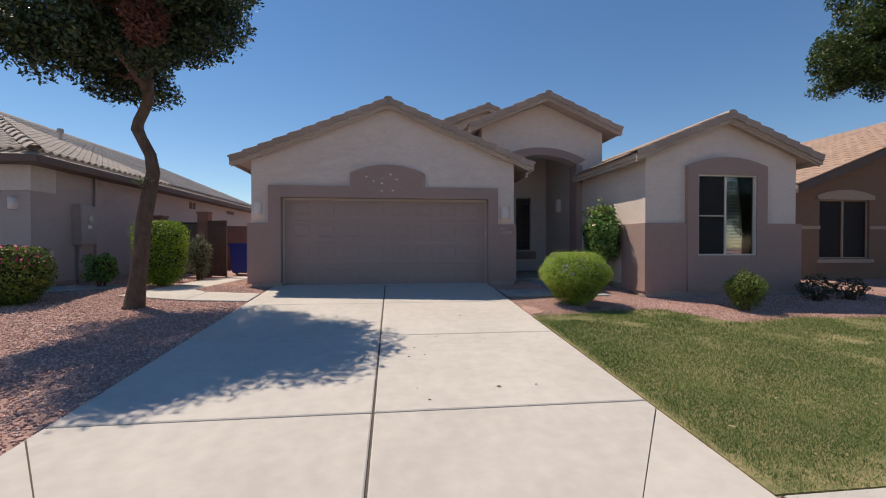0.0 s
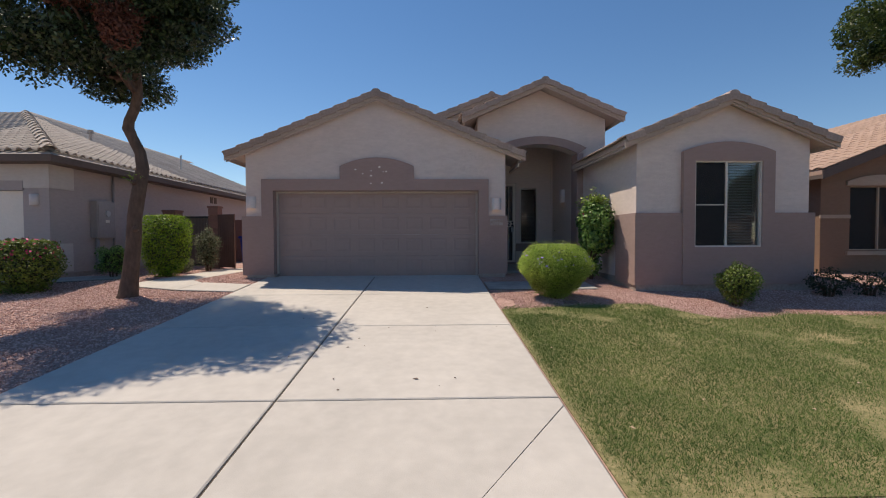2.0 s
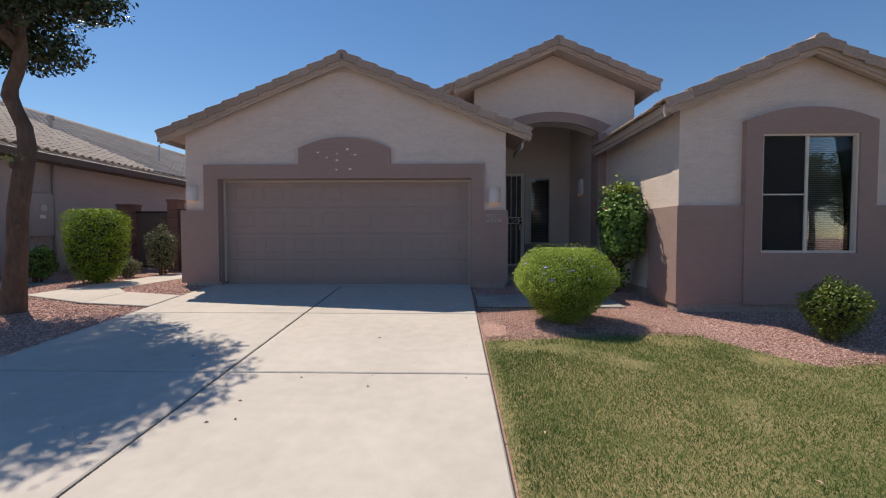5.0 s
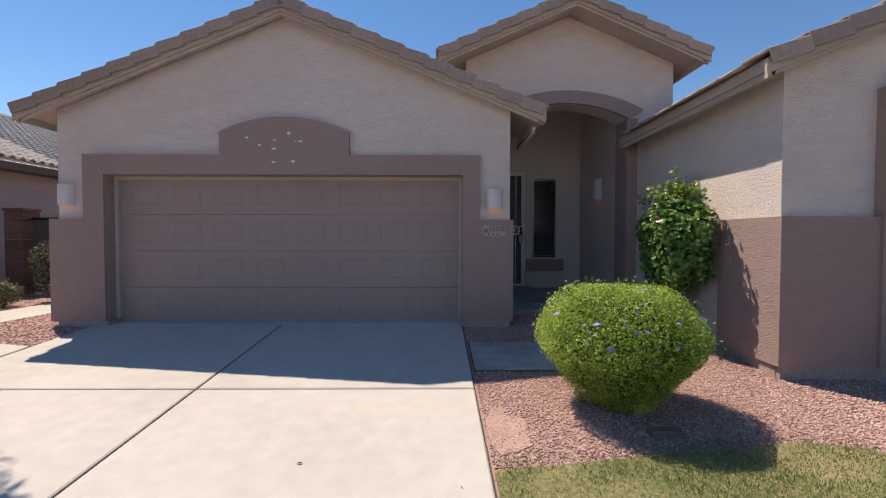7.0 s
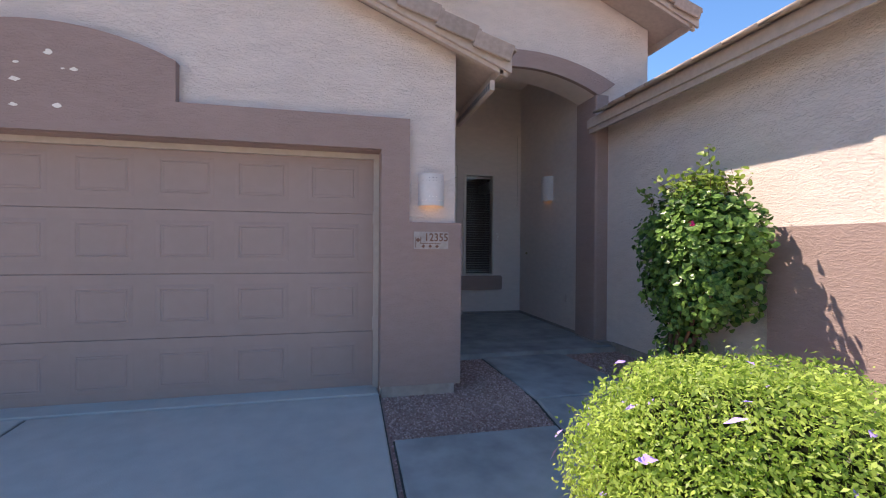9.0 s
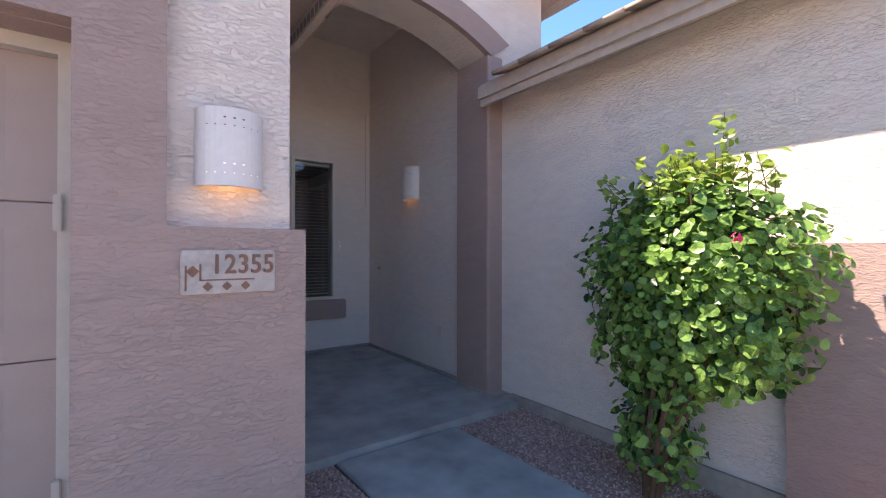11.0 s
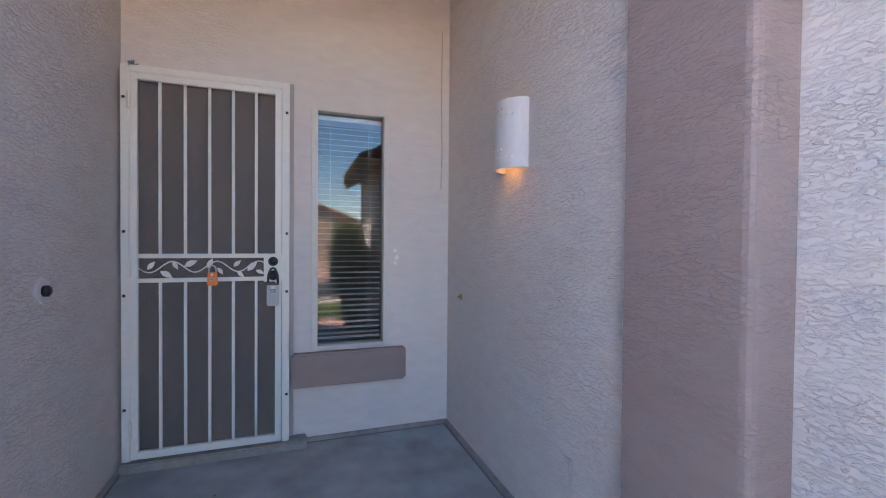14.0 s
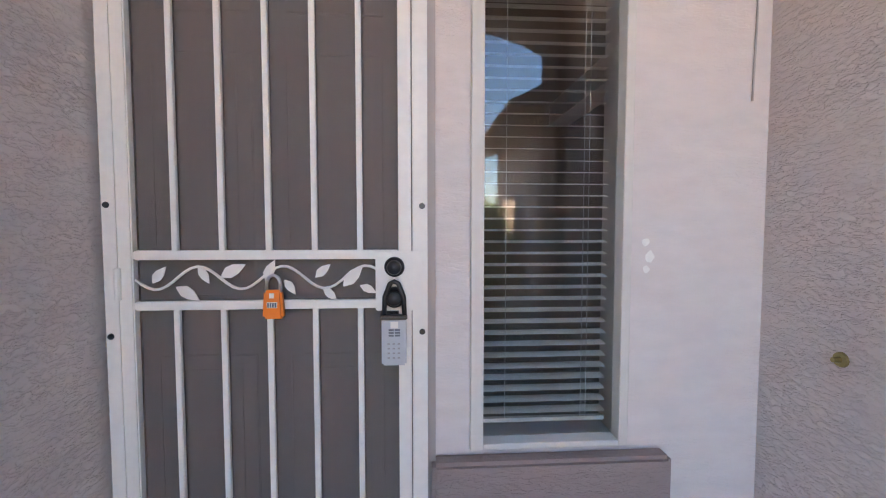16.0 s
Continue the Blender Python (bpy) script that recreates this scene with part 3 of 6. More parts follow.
# ---- roofs ----
def gable_roof(name, x0, x1, y0, y1, apex, pitch, tile_mat, wood_mat, label, back_west=None, back_east=None):
    """Two pitched decks with bargeboards, eave boards, stepped rake tiles and ridge caps."""
    bm = bmesh.new()
    half = [(0.11 * math.cos(a), 0.075 * math.sin(a)) for a in [math.pi * i / 6 for i in range(7)]]
    prism(bm, [(apex[0] + u, apex[1] - 0.05 + v) for u, v in half], y0 - 0.02, y1)
    roof = setting(name, bm, tile_mat, label, "roof")
    for xe, side, stop in ((x0, -1, back_west), (x1, 1, back_east)):
        yb = stop or y1
        run = abs(xe - apex[0])
        ze = apex[1] - run * pitch
        n = Vector((side * pitch, 0, 1)).normalized()
        bm = bmesh.new()
        prism(bm, [(apex[0], apex[1] - 0.16), (apex[0], apex[1] - 0.045), (xe - side * 0.07, ze - 0.045 + 0.07 * pitch), (xe - side * 0.07, ze - 0.16 + 0.07 * pitch)], y0 + 0.05, yb)
        part("deck", bm, wood_mat, roof)
        bm = bmesh.new()
        prism(bm, [(apex[0], apex[1] - 0.2), (apex[0], apex[1] - 0.06), (xe, ze - 0.06), (xe, ze - 0.2)], y0 + 0.02, y0 + 0.05)
        prism(bm, [(apex[0], apex[1] - 0.235), (apex[0], apex[1] - 0.15), (xe - side * 0.03, ze - 0.14), (xe - side * 0.03, ze - 0.225)], y0 + 0.05, y0 + 0.09)
        part("bargeboard", bm, wood_mat, roof)
        bm = bmesh.new()
        e0, e1 = sorted((xe - side * 0.04, xe - side * 0.07))
        bx(bm, e0, e1, y0 + 0.05, yb, ze - 0.15, ze - 0.045)
        e0, e1 = sorted((xe - side * 0.07, xe - side * 0.1))
        bx(bm, e0, e1, y0 + 0.05, yb, ze - 0.21, ze - 0.07)
        part("eave_board", bm, wood_mat, roof)
        # rake tiles lap one over the next down the slope
        length = math.hypot(run, run * pitch)
        count = max(2, round(length / 0.36))
        step = length / count
        bm = bmesh.new()
        bx(bm, -0.03, step + 0.03, 0, 0.3, 0.0, 0.03)
        bx(bm, -0.01, step - 0.004, -0.03, 0.0, -0.115, 0.03)
        bmesh.ops.bevel(bm, geom=bm.edges[:], offset=0.006, segments=1, affect="EDGES")
        me = mesh_of("rake_tile", bm, tile_mat)
        d = Vector((side, 0, -pitch)).normalized()
        for i in range(count):
            p = Vector((apex[0], y0, apex[1] - 0.035)) + d * (step * i)
            tilt = 0.034
            ax = (d * step + n * tilt).normalized()
            up = n - ax * n.dot(ax)
            up.normalize()
            m = Matrix((ax, Vector((0, 1, 0)), up)).transposed().to_4x4()
            m.translation = p - n * 0.01
            ob = new("rake_tile", me)
            ob.parent = roof
            ob.matrix_basis = m
        # field of tiles behind the rake, one mesh of lapped courses
        cols = int((yb - y0 - 0.3) / 0.3)
        rows = count
        pl = []
        for r in range(rows):
            for c in range(cols):
                p = Vector((apex[0], y0 + 0.3 + 0.3 * c + 0.15, apex[1] - 0.045)) + d * (step * (r + 0.5) + (0.055 if r == rows - 1 else 0.012)) + n * 0.02
                pl.append(p)
        if pl:
            ax = (d + n * 0.045).normalized()
            up = (n - ax * n.dot(ax)).normalized()
            t = np.array(Matrix((ax, Vector((0, 1, 0)), up)).transposed())
            shape = [(sx * 0.19, sy * 0.148, sz * 0.015) for sz in (-1, 1) for sy in (-1, 1) for sx in (-1, 1)]
            fc = ((0, 2, 3, 1), (4, 5, 7, 6), (0, 1, 5, 4), (2, 6, 7, 3), (0, 4, 6, 2), (1, 3, 7, 5))
            me = soup("tile_field", shape, fc, np.repeat(t[None], len(pl), 0), np.array(pl), tile_mat)
            tagged(part("tile_field", me, None, roof), kind="stuff")
    return roof


gable_roof("roof_garage", -3.33, 3.77, 9.72, 21.9, APEX_G, PITCH, M_TILE, M_WOOD, "brown flat concrete tile roof over the garage", None, 11.15)
gable_roof("roof_entry", 2.32, 6.6, 10.68, 15.0, APEX_E, PITCH_E, M_TILE, M_WOOD, "brown tile roof over the tall entry")
gable_roof("roof_wing", 5.315, 9.64, 7.86, 21.9, APEX_R, PITCH_R, M_TILE, M_WOOD, "brown tile roof over the bedroom wing", 11.15)
gable_roof("roof_upper", 1.0, 6.0, 13.6, 20.0, APEX_B, 0.4, M_TILE, M_WOOD, "brown tile roof of the rear gable")


# ---- garage door ----
def garage_door():
    door = thing("garage_door", (0.2, 10.12, 0.6), "closed mauve tan sectional garage door with raised panels", "garage door")
    z0, h = 0.6, (OPEN_T - 0.6 - 0.01) / 4
    w = (OPEN_R - OPEN_L - 0.36 + 0.155) / 8
    for r in range(4):
        bm = bmesh.new()
        zb, zt = z0 + h * r, z0 + h * (r + 1) - 0.003
        bx(bm, OPEN_L, OPEN_R, 10.12, 10.16, zb, zt)
        bmesh.ops.bevel(bm, geom=bm.edges[:], offset=0.003, segments=1, affect="EDGES")
        sec = part("door_section", bm, M_DOOR, door)
        bm = bmesh.new()
        for c in range(8):
            xa, xb = OPEN_L + 0.18 + w * c, OPEN_L + 0.18 + w * (c + 1) - 0.155
            za, zc = zb + 0.1, zt - 0.085
            rim = [(xa, za), (xb, za), (xb, zc), (xa, zc)]
            o = [bm.verts.new((x, 10.1198, z)) for x, z in rim]
            rings = [o]
            for k, y in ((0.02, 10.1168), (0.034, 10.1155), (0.042, 10.119), (0.05, 10.1155), (0.055, 10.1155), (0.065, 10.118)):
                rings.append([bm.verts.new((x + (k if i in (0, 3) else -k), y, z + (k if i < 2 else -k))) for i, (x, z) in enumerate(rim)])
            for p, q in zip(rings, rings[1:]):
                for i in range(4):
                    bm.faces.new((p[i], p[(i + 1) % 4], q[(i + 1) % 4], q[i]))
            bm.faces.new(rings[-1])
        part("raised_panel", bm, M_DOOR, sec)
    bm = block(OPEN_L, OPEN_R, 10.105, 10.165, 0.585, 0.612)
    part("bottom_seal", bm, M_BLACK, door, "black rubber bottom seal")
    bm = bmesh.new()
    bx(bm, OPEN_L + 0.003, OPEN_R - 0.003, 10.07, 10.118, OPEN_T - 0.05, OPEN_T)
    bx(bm, OPEN_L + 0.003, OPEN_L + 0.05, 10.07, 10.118, 0.61, OPEN_T - 0.05)
    bx(bm, OPEN_R - 0.05, OPEN_R - 0.003, 10.07, 10.118, 0.61, OPEN_T - 0.05)
    part("door_stop", bm, M_TRIMPAINT, door, "tan painted door stop moulding")
    for z in (1.2, 2.13):
        part("hinge", block(OPEN_R - 0.06, OPEN_R - 0.035, 10.055, 10.07, z - 0.06, z + 0.06, 0.004), M_TRIMPAINT, door)


garage_door()


# ---- sconces ----
def sconce():
    """Half-round pierced ceramic wall light; its back lies in the plane y = 0, facing -y."""
    lamp = thing("wall_sconce", (0, 0, 0), "white pierced ceramic half-round wall sconce, lit", "wall light", "pierced sconces")
    r, h, t = 0.13, 0.46, 0.012
    bm = bmesh.new()
    n = 18
    rows = [-h / 2, h / 2]
    ring = []
    for rad in (r, r - t):
        for z in rows:
            ring.append([bm.verts.new((rad * math.cos(math.pi * i / n), -rad * 0.95 * math.sin(math.pi * i / n), z)) for i in range(n + 1)])
    o0, o1, i0, i1 = ring
    for i in range(n):
        for a, b in ((o0, o1), (o1, i1), (i1, i0), (i0, o0)):
            bm.faces.new((a[i], a[i + 1], b[i + 1], b[i]))
    part("shade", bm, M_CERAMIC, lamp, smooth=False)
    for zi, (z, count, s) in enumerate(((0.17, 3, 0.006), (0.125, 7, 0.004), (-0.1, 3, 0.006), (-0.155, 7, 0.004))):
        for k in range(count):
            bm = bmesh.new()
            a = math.pi * (0.5 + (k - (count - 1) / 2) * 0.085)
            c = Vector(((r + 0.0015) * math.cos(a), -(r + 0.0015) * 0.95 * math.sin(a), z))
            u = Vector((-math.sin(a), -math.cos(a), 0))
            vs = [bm.verts.new(c + u * s * math.cos(6.283 * j / 6) + Vector((0, 0, s)) * math.sin(6.283 * j / 6)) for j in range(6)]
            bm.faces.new(vs)
            part("pierced_hole", bm, M_HOLE if z < 0 else M_KEYS, lamp)
    bm = bmesh.new()
    bmesh.ops.create_uvsphere(bm, u_segments=12, v_segments=8, radius=0.035)
    for v in bm.verts:
        v.co += Vector((0, -0.06, -0.1))
    part("bulb", bm, M_FLARE, lamp, "warm glowing bulb", True)
    part("back_plate", block(-0.1, 0.1, -0.008, -0.001, -h / 2 + 0.02, h / 2 - 0.02), M_CERAMIC, lamp)
    return lamp


first = sconce()
first.matrix_basis = pose(3.1, 9.95, 2.375) @ Matrix.Diagonal((0.88, 0.8, 0.6, 1))
second = copy_thing(first, pose(-2.8, 9.95, 2.42))
third = copy_thing(first, pose(5.555, 12.58, 2.815, 0, 0, -90))
third.scale = (1.1, 0.95, 0.84)
for i, (x, y, z) in enumerate(((3.1, 9.87, 2.27), (-2.8, 9.87, 2.32), (5.475, 12.6, 2.68))):
    lamp = new("sconce_light", bpy.data.lights.new("sconce_light", "POINT"))
    lamp.data.energy, lamp.data.color, lamp.data.shadow_soft_size = (0.07, 0.07, 0.03)[i], (1.0, 0.55, 0.2), 0.03
    lamp.location = (x, y, z)


# ---- house number ----
def plaque():
    sign = thing("house_number_plaque", (3.088, 9.865, 1.857), "grey brown ceramic house number plaque on the pier", "number plaque")
    part("plate", block(2.938, 3.24, 9.852, 9.872, 1.859, 2.009, 0.004), M_PLAQUE, sign)
    for i, digit in enumerate("12355"):
        cu = bpy.data.curves.new("figure", "FONT")
        cu.body, cu.size, cu.extrude, cu.align_x, cu.offset = digit, 0.095, 0.004, "CENTER", 0.0012
        tmp = bpy.data.objects.new("figure", cu)
        scene.collection.objects.link(tmp)
        bpy.context.view_layer.update()
        me = bpy.data.meshes.new_from_object(tmp.evaluated_get(bpy.context.evaluated_depsgraph_get()))
        bpy.data.objects.remove(tmp)
        me.transform(pose(3.131 + (i - 2) * 0.0425, 9.849, 1.929, 90, 0, 0) @ Matrix.Diagonal((0.84, 1, 1, 1)))
        me.materials.clear()
        me.materials.append(M_FIGURES)
        part("figure", me, None, sign, "raised rust brown figure " + digit)
    for i, x in enumerate((2.973, 3.018, 3.078, 3.138)):
        bm = bmesh.new()
        z, s = (1.884, 0.016) if i else (1.937, 0.02)
        prism(bm, [(x - s, z), (x, z + s), (x + s, z), (x, z - s)], 9.848, 9.852)
        part("diamond", bm, M_FIGURES, sign)
    bm = bmesh.new()
    bx(bm, 2.993, 3.168, 9.849, 9.852, 1.904, 1.909)
    bx(bm, 2.95, 2.956, 9.849, 9.852, 1.872, 1.957)
    bx(bm, 2.993, 2.999, 9.849, 9.852, 1.904, 1.962)
    part("border", bm, M_FIGURES, sign)


plaque()


# ---- front door ----
def security_door():
    d = thing("security_door", (3.77, 13.68, 0.67), "closed white steel security door with bars and vine scroll", "security door")
    x0, x1, z0, z1 = 3.265, 4.295, 0.735, 3.335
    f = 0.05
    bm = bmesh.new()
    bx(bm, x0, x0 + f, 13.64, 13.74, z0, z1)
    bx(bm, x1 - f, x1, 13.64, 13.74, z0, z1)
    bx(bm, x0 + f, x1 - f, 13.64, 13.74, z1 - f, z1)
    bmesh.ops.bevel(bm, geom=bm.edges[:], offset=0.005, segments=2, affect="EDGES")
    part("door_frame", bm, M_WHITE, d)
    bm = bmesh.new()
    bx(bm, x1, x1 + 0.03, 13.715, 13.74, z0, z1 + 0.02)
    bx(bm, x0, x1, 13.715, 13.74, z1, z1 + 0.02)
    part("jamb_trim", bm, M_PANEL, d, "taupe painted jamb edge beside the frame")
    part("threshold", block(3.262, 4.42, 13.6, 13.74, 0.67, 0.735, 0.01), M_FOUND, d, "pale concrete threshold")
    lx0, lx1, lz0, lz1 = x0 + f + 0.004, x1 - f - 0.004, z0 + 0.012, z1 - f - 0.004
    s = 0.042
    leaf = bmesh.new()
    bx(leaf, lx0, lx0 + s, 13.632, 13.664, lz0, lz1)
    bx(leaf, lx1 - s, lx1, 13.632, 13.664, lz0, lz1)
    bx(leaf, lx0 + s, lx1 - s, 13.632, 13.664, lz0, lz0 + 0.05)
    bx(leaf, lx0 + s, lx1 - s, 13.632, 13.664, lz1 - 0.042, lz1)
    bx(leaf, lx0 + s, lx1 - s, 13.634, 13.662, 2.075, 2.105)
    bx(leaf, lx0 + s, lx1 - s, 13.634, 13.662, 1.913, 1.941)
    bmesh.ops.bevel(leaf, geom=leaf.edges[:], offset=0.004, segments=2, affect="EDGES")
    leaf = part("leaf_frame", leaf, M_WHITE, d)
    for i in range(5):
        x = 3.487 + 0.1465 * i
        part("bar", block(x - 0.009, x + 0.009, 13.638, 13.656, lz0 + 0.05, 1.913, 0.002), M_WHITE, d)
        part("bar", block(x - 0.009, x + 0.009, 13.638, 13.656, 2.102, lz1 - 0.042, 0.002), M_WHITE, d)
    bm = bmesh.new()
    bx(bm, lx0 + s, lx1 - s, 13.668, 13.67, lz0 + 0.05, lz1 - 0.042)
    part("insect_screen", bm, M_SCREEN, d, "dark grey woven screen behind the bars")
    # vine scroll between the two middle rails
    xa, xb = lx0 + s, lx1 - s - 0.075
    mid = 2.016
    def wave(u):
        return mid + 0.037 * math.sin((xa + (xb - xa) * u - 3.49) * 23.5)
    bm = bmesh.new()
    pts = [(xa + (xb - xa) * i / 40, 13.645, wave(i / 40)) for i in range(41)]
    tube(bm, pts, 0.0048, 6)
    part("vine_stem", bm, M_WHITE, leaf)
    for lx, lz, ang, sz in ((3.415, 2.0, 52, 0.068), (3.487, 1.987, -32, 0.085), (3.557, 2.05, -58, 0.062), (3.628, 2.018, 28, 0.088), (3.768, 2.005, 66, 0.075),
                            (3.828, 2.008, -55, 0.06), (3.928, 2.015, 42, 0.066), (3.952, 1.978, -42, 0.06), (4.018, 1.985, 46, 0.092), (4.072, 1.987, -25, 0.06)):
        bm = bmesh.new()
        c, sn = math.cos(radians(ang)), math.sin(radians(ang))
        p0 = (lx, lz)
        out = []
        for k, wd in ((0, 0.02), (0.3, 0.24), (0.6, 0.22), (1.0, 0.0)):
            out.append((k * sz, wd * sz))
        loop = out + [(k, -v * 0.8) for k, v in out[-2::-1]]
        prism(bm, [(p0[0] + k * c - v * sn, p0[1] + k * sn + v * c) for k, v in loop], 13.641, 13.646)
        part("vine_leaf", bm, M_WHITE, leaf)
    # lock plate, deadbolt and knob
    plate = part("lock_plate", block(lx1 - s - 0.075, lx1 + 0.036, 13.626, 13.66, 1.905, 2.1, 0.003), M_WHITE, d)
    cx = lx1 - s - 0.013
    for name, z, r in (("deadbolt", 2.05, 0.034), ("door_knob", 1.95, 0.036)):
        bm = bmesh.new()
        tube(bm, [(cx, 13.628, z), (cx, 13.612, z)], [r, r * 0.92], 20)
        tube(bm, [(cx, 13.612, z), (cx, 13.6, z), (cx, 13.58, z)], [r * 0.5, r * 0.72, r * 0.55], 16)
        part(name, bm, M_BLACK, plate, "black round " + name.replace("_", " "), True)
    for z in (1.08, 1.83, 2.25, 3.12):
        for x in (x0 + 0.018, x1 - 0.018):
            bm = bmesh.new()
            tube(bm, [(x, 13.641, z), (x, 13.634, z)], [0.011, 0.008], 10)
            part("bolt", bm, M_BLACK, d)
    for z in (0.95, 2.0, 3.1):
        bm = bmesh.new()
        tube(bm, [(x0 + f + 0.002, 13.628, z - 0.05), (x0 + f + 0.002, 13.628, z + 0.05)], 0.011, 10)
        part("hinge", bm, M_WHITE, d)
    return d


security_door()


def entry_door():
    d = thing("entry_door", (3.77, 13.72, 0.735), "closed taupe six-panel entry door behind the screen", "door")
    part("door_slab", block(3.3, 4.25, 13.70, 13.738, 0.737, 3.27), M_PANEL, d)
    for x0, x1 in ((3.4, 3.72), (3.83, 4.15)):
        for z0, z1 in ((0.9, 1.75), (1.95, 2.75), (2.88, 3.15)):
            bm = bmesh.new()
            bx(bm, x0, x1, 13.693, 13.70, z0, z1)
            bmesh.ops.bevel(bm, geom=[e for e in bm.edges], offset=0.006, segments=1, affect="EDGES")
            bx(bm, x0 + 0.05, x1 - 0.05, 13.686, 13.693, z0 + 0.05, z1 - 0.05)
            part("raised_panel", bm, M_PANEL, d)


entry_door()


def lock_boxes():
    b = thing("orange_lock_box", (3.7995, 13.63, 1.847), "orange combination key lock box hanging on the door", "lock box")
    bm = block(3.7675, 3.8345, 13.6, 13.632, 1.887, 1.979, 0.008)
    for v in bm.verts:
        k = (1.979 - v.co.z) / 0.092
        v.co.x = 3.801 + (v.co.x - 3.801) * (0.82 + 0.18 * k)
    part("case", bm, M_ORANGE, b)
    bm = bmesh.new()
    tube(bm, [(3.7795, 13.617, 1.972), (3.7795, 13.617, 2.002), (3.7875, 13.617, 2.020), (3.801, 13.617, 2.027), (3.8145, 13.617, 2.020), (3.8225, 13.617, 2.002), (3.8225, 13.617, 1.972)], 0.0055, 8)
    part("shackle", bm, M_CHROME, b, "steel shackle", True)
    part("dial_window", block(3.7855, 3.8165, 13.596, 13.601, 1.924, 1.942), M_WHITE, b)
    part("slider", block(3.7935, 3.8075, 13.596, 13.601, 1.955, 1.971), M_WHITE, b)
    for i in range(4):
        part("dial", block(3.7875 + 0.0075 * i, 3.7925 + 0.0075 * i, 13.594, 13.597, 1.926, 1.940), M_KEYS, b)
    g = thing("grey_lock_box", (4.183, 13.6, 1.728), "grey push-button key box hanging from the knob", "lock box")
    part("case", block(4.146, 4.225, 13.575, 13.615, 1.737, 1.889, 0.006), M_LOCKGREY, g)
    bm = bmesh.new()
    tube(bm, [(4.153, 13.6, 1.889), (4.156, 13.6, 1.956), (4.173, 13.6, 1.999), (4.186, 13.6, 2.005), (4.199, 13.6, 1.999), (4.216, 13.6, 1.956), (4.219, 13.6, 1.889)], 0.008, 8)
    part("shackle", bm, M_BLACK, g, "black coated shackle", True)
    part("collar", block(4.143, 4.228, 13.572, 13.618, 1.885, 1.897, 0.003), M_BLACK, g)
    part("emblem", block(4.175, 4.199, 13.571, 13.576, 1.859, 1.88), M_WHITE, g)
    for r in range(3):
        for c in range(2):
            part("button", block(4.169 + 0.02 * c, 4.185 + 0.02 * c, 13.571, 13.576, 1.833 + 0.009 * r, 1.838 + 0.009 * r), M_KEYS, g)
    for r in range(4):
        for c in range(3):
            part("mark", block(4.165 + 0.016 * c, 4.173 + 0.016 * c, 13.5735, 13.576, 1.761 + 0.015 * r, 1.766 + 0.015 * r), M_BOX, g)


lock_boxes()


# ---- sidelight window ----
def sidelight():
    w = tagged(new("window_1"), "narrow sidelight window with open slat blinds", "window", kind="structure")
    w.matrix_basis = pose(4.74, 13.74, SW_B)
    f = 0.022
    bm = bmesh.new()
    bx(bm, SW_L - 0.025, SW_L + f, 13.715, 13.8, SW_B, SW_T)
    bx(bm, SW_R - f, SW_R + 0.012, 13.715, 13.8, SW_B, SW_T)
    bx(bm, SW_L + f, SW_R - f, 13.715, 13.8, SW_B, SW_B + f)
    bx(bm, SW_L + f, SW_R - f, 13.715, 13.8, SW_T - f, SW_T)
    bmesh.ops.bevel(bm, geom=bm.edges[:], offset=0.003, segments=1, affect="EDGES")
    part("window_frame", bm, M_VINYL, w)
    bm = bmesh.new()
    bx(bm, SW_L + f, SW_R - f, 13.775, 13.779, SW_B + f, SW_T - f)
    pane = part("pane", bm, M_GLASS, w)
    pane.visible_shadow = False
    bm = bmesh.new()
    bx(bm, 4.31, 5.178, 13.66, 13.74, 1.1, 1.355)
    bmesh.ops.bevel(bm, geom=bm.edges[:], offset=0.015, segments=2, affect="EDGES")
    part("window_sill", bm, M_BROWN, w, "mauve brown stucco sill block")
    b = thing("slat_blind", (4.74, 13.83, SW_B + 0.03), "lowered beige slat blind with open slats", "blind")
    part("head_rail", block(SW_L + 0.025, SW_R - 0.025, 13.82, 13.85, SW_T - 0.06, SW_T - 0.025), M_BLIND, b)
    part("bottom_rail", block(SW_L + 0.03, SW_R - 0.03, 13.825, 13.845, SW_B + 0.05, SW_B + 0.065), M_BLIND, b)
    bm = bmesh.new()
    n = 4
    w2 = 0.024
    prev = None
    for i in range(n + 1):
        u = 2 * i / n - 1
        row = [bm.verts.new((x, u * w2, u * w2 * 0.16 + 0.003 * (1 - u * u))) for x in (SW_L + 0.03, SW_R - 0.03)]
        if prev:
            bm.faces.new((prev[0], prev[1], row[1], row[0]))
        prev = row
    me = mesh_of("slat", bm, M_BLIND)
    count = int((SW_T - SW_B - 0.15) / 0.044)
    for i in range(count):
        s = new("slat", me)
        s.parent = b
        s.matrix_basis = pose(-4.74, 0.015, 0.06 + 0.044 * i)
    for x in (SW_L + 0.12, SW_R - 0.13, SW_R - 0.11):
        bm = bmesh.new()
        tube(bm, [(x, 13.815, SW_B + 0.06), (x, 13.815, SW_T - 0.04)], 0.0014, 5)
        part("cord", bm, M_CORD, b)


sidelight()


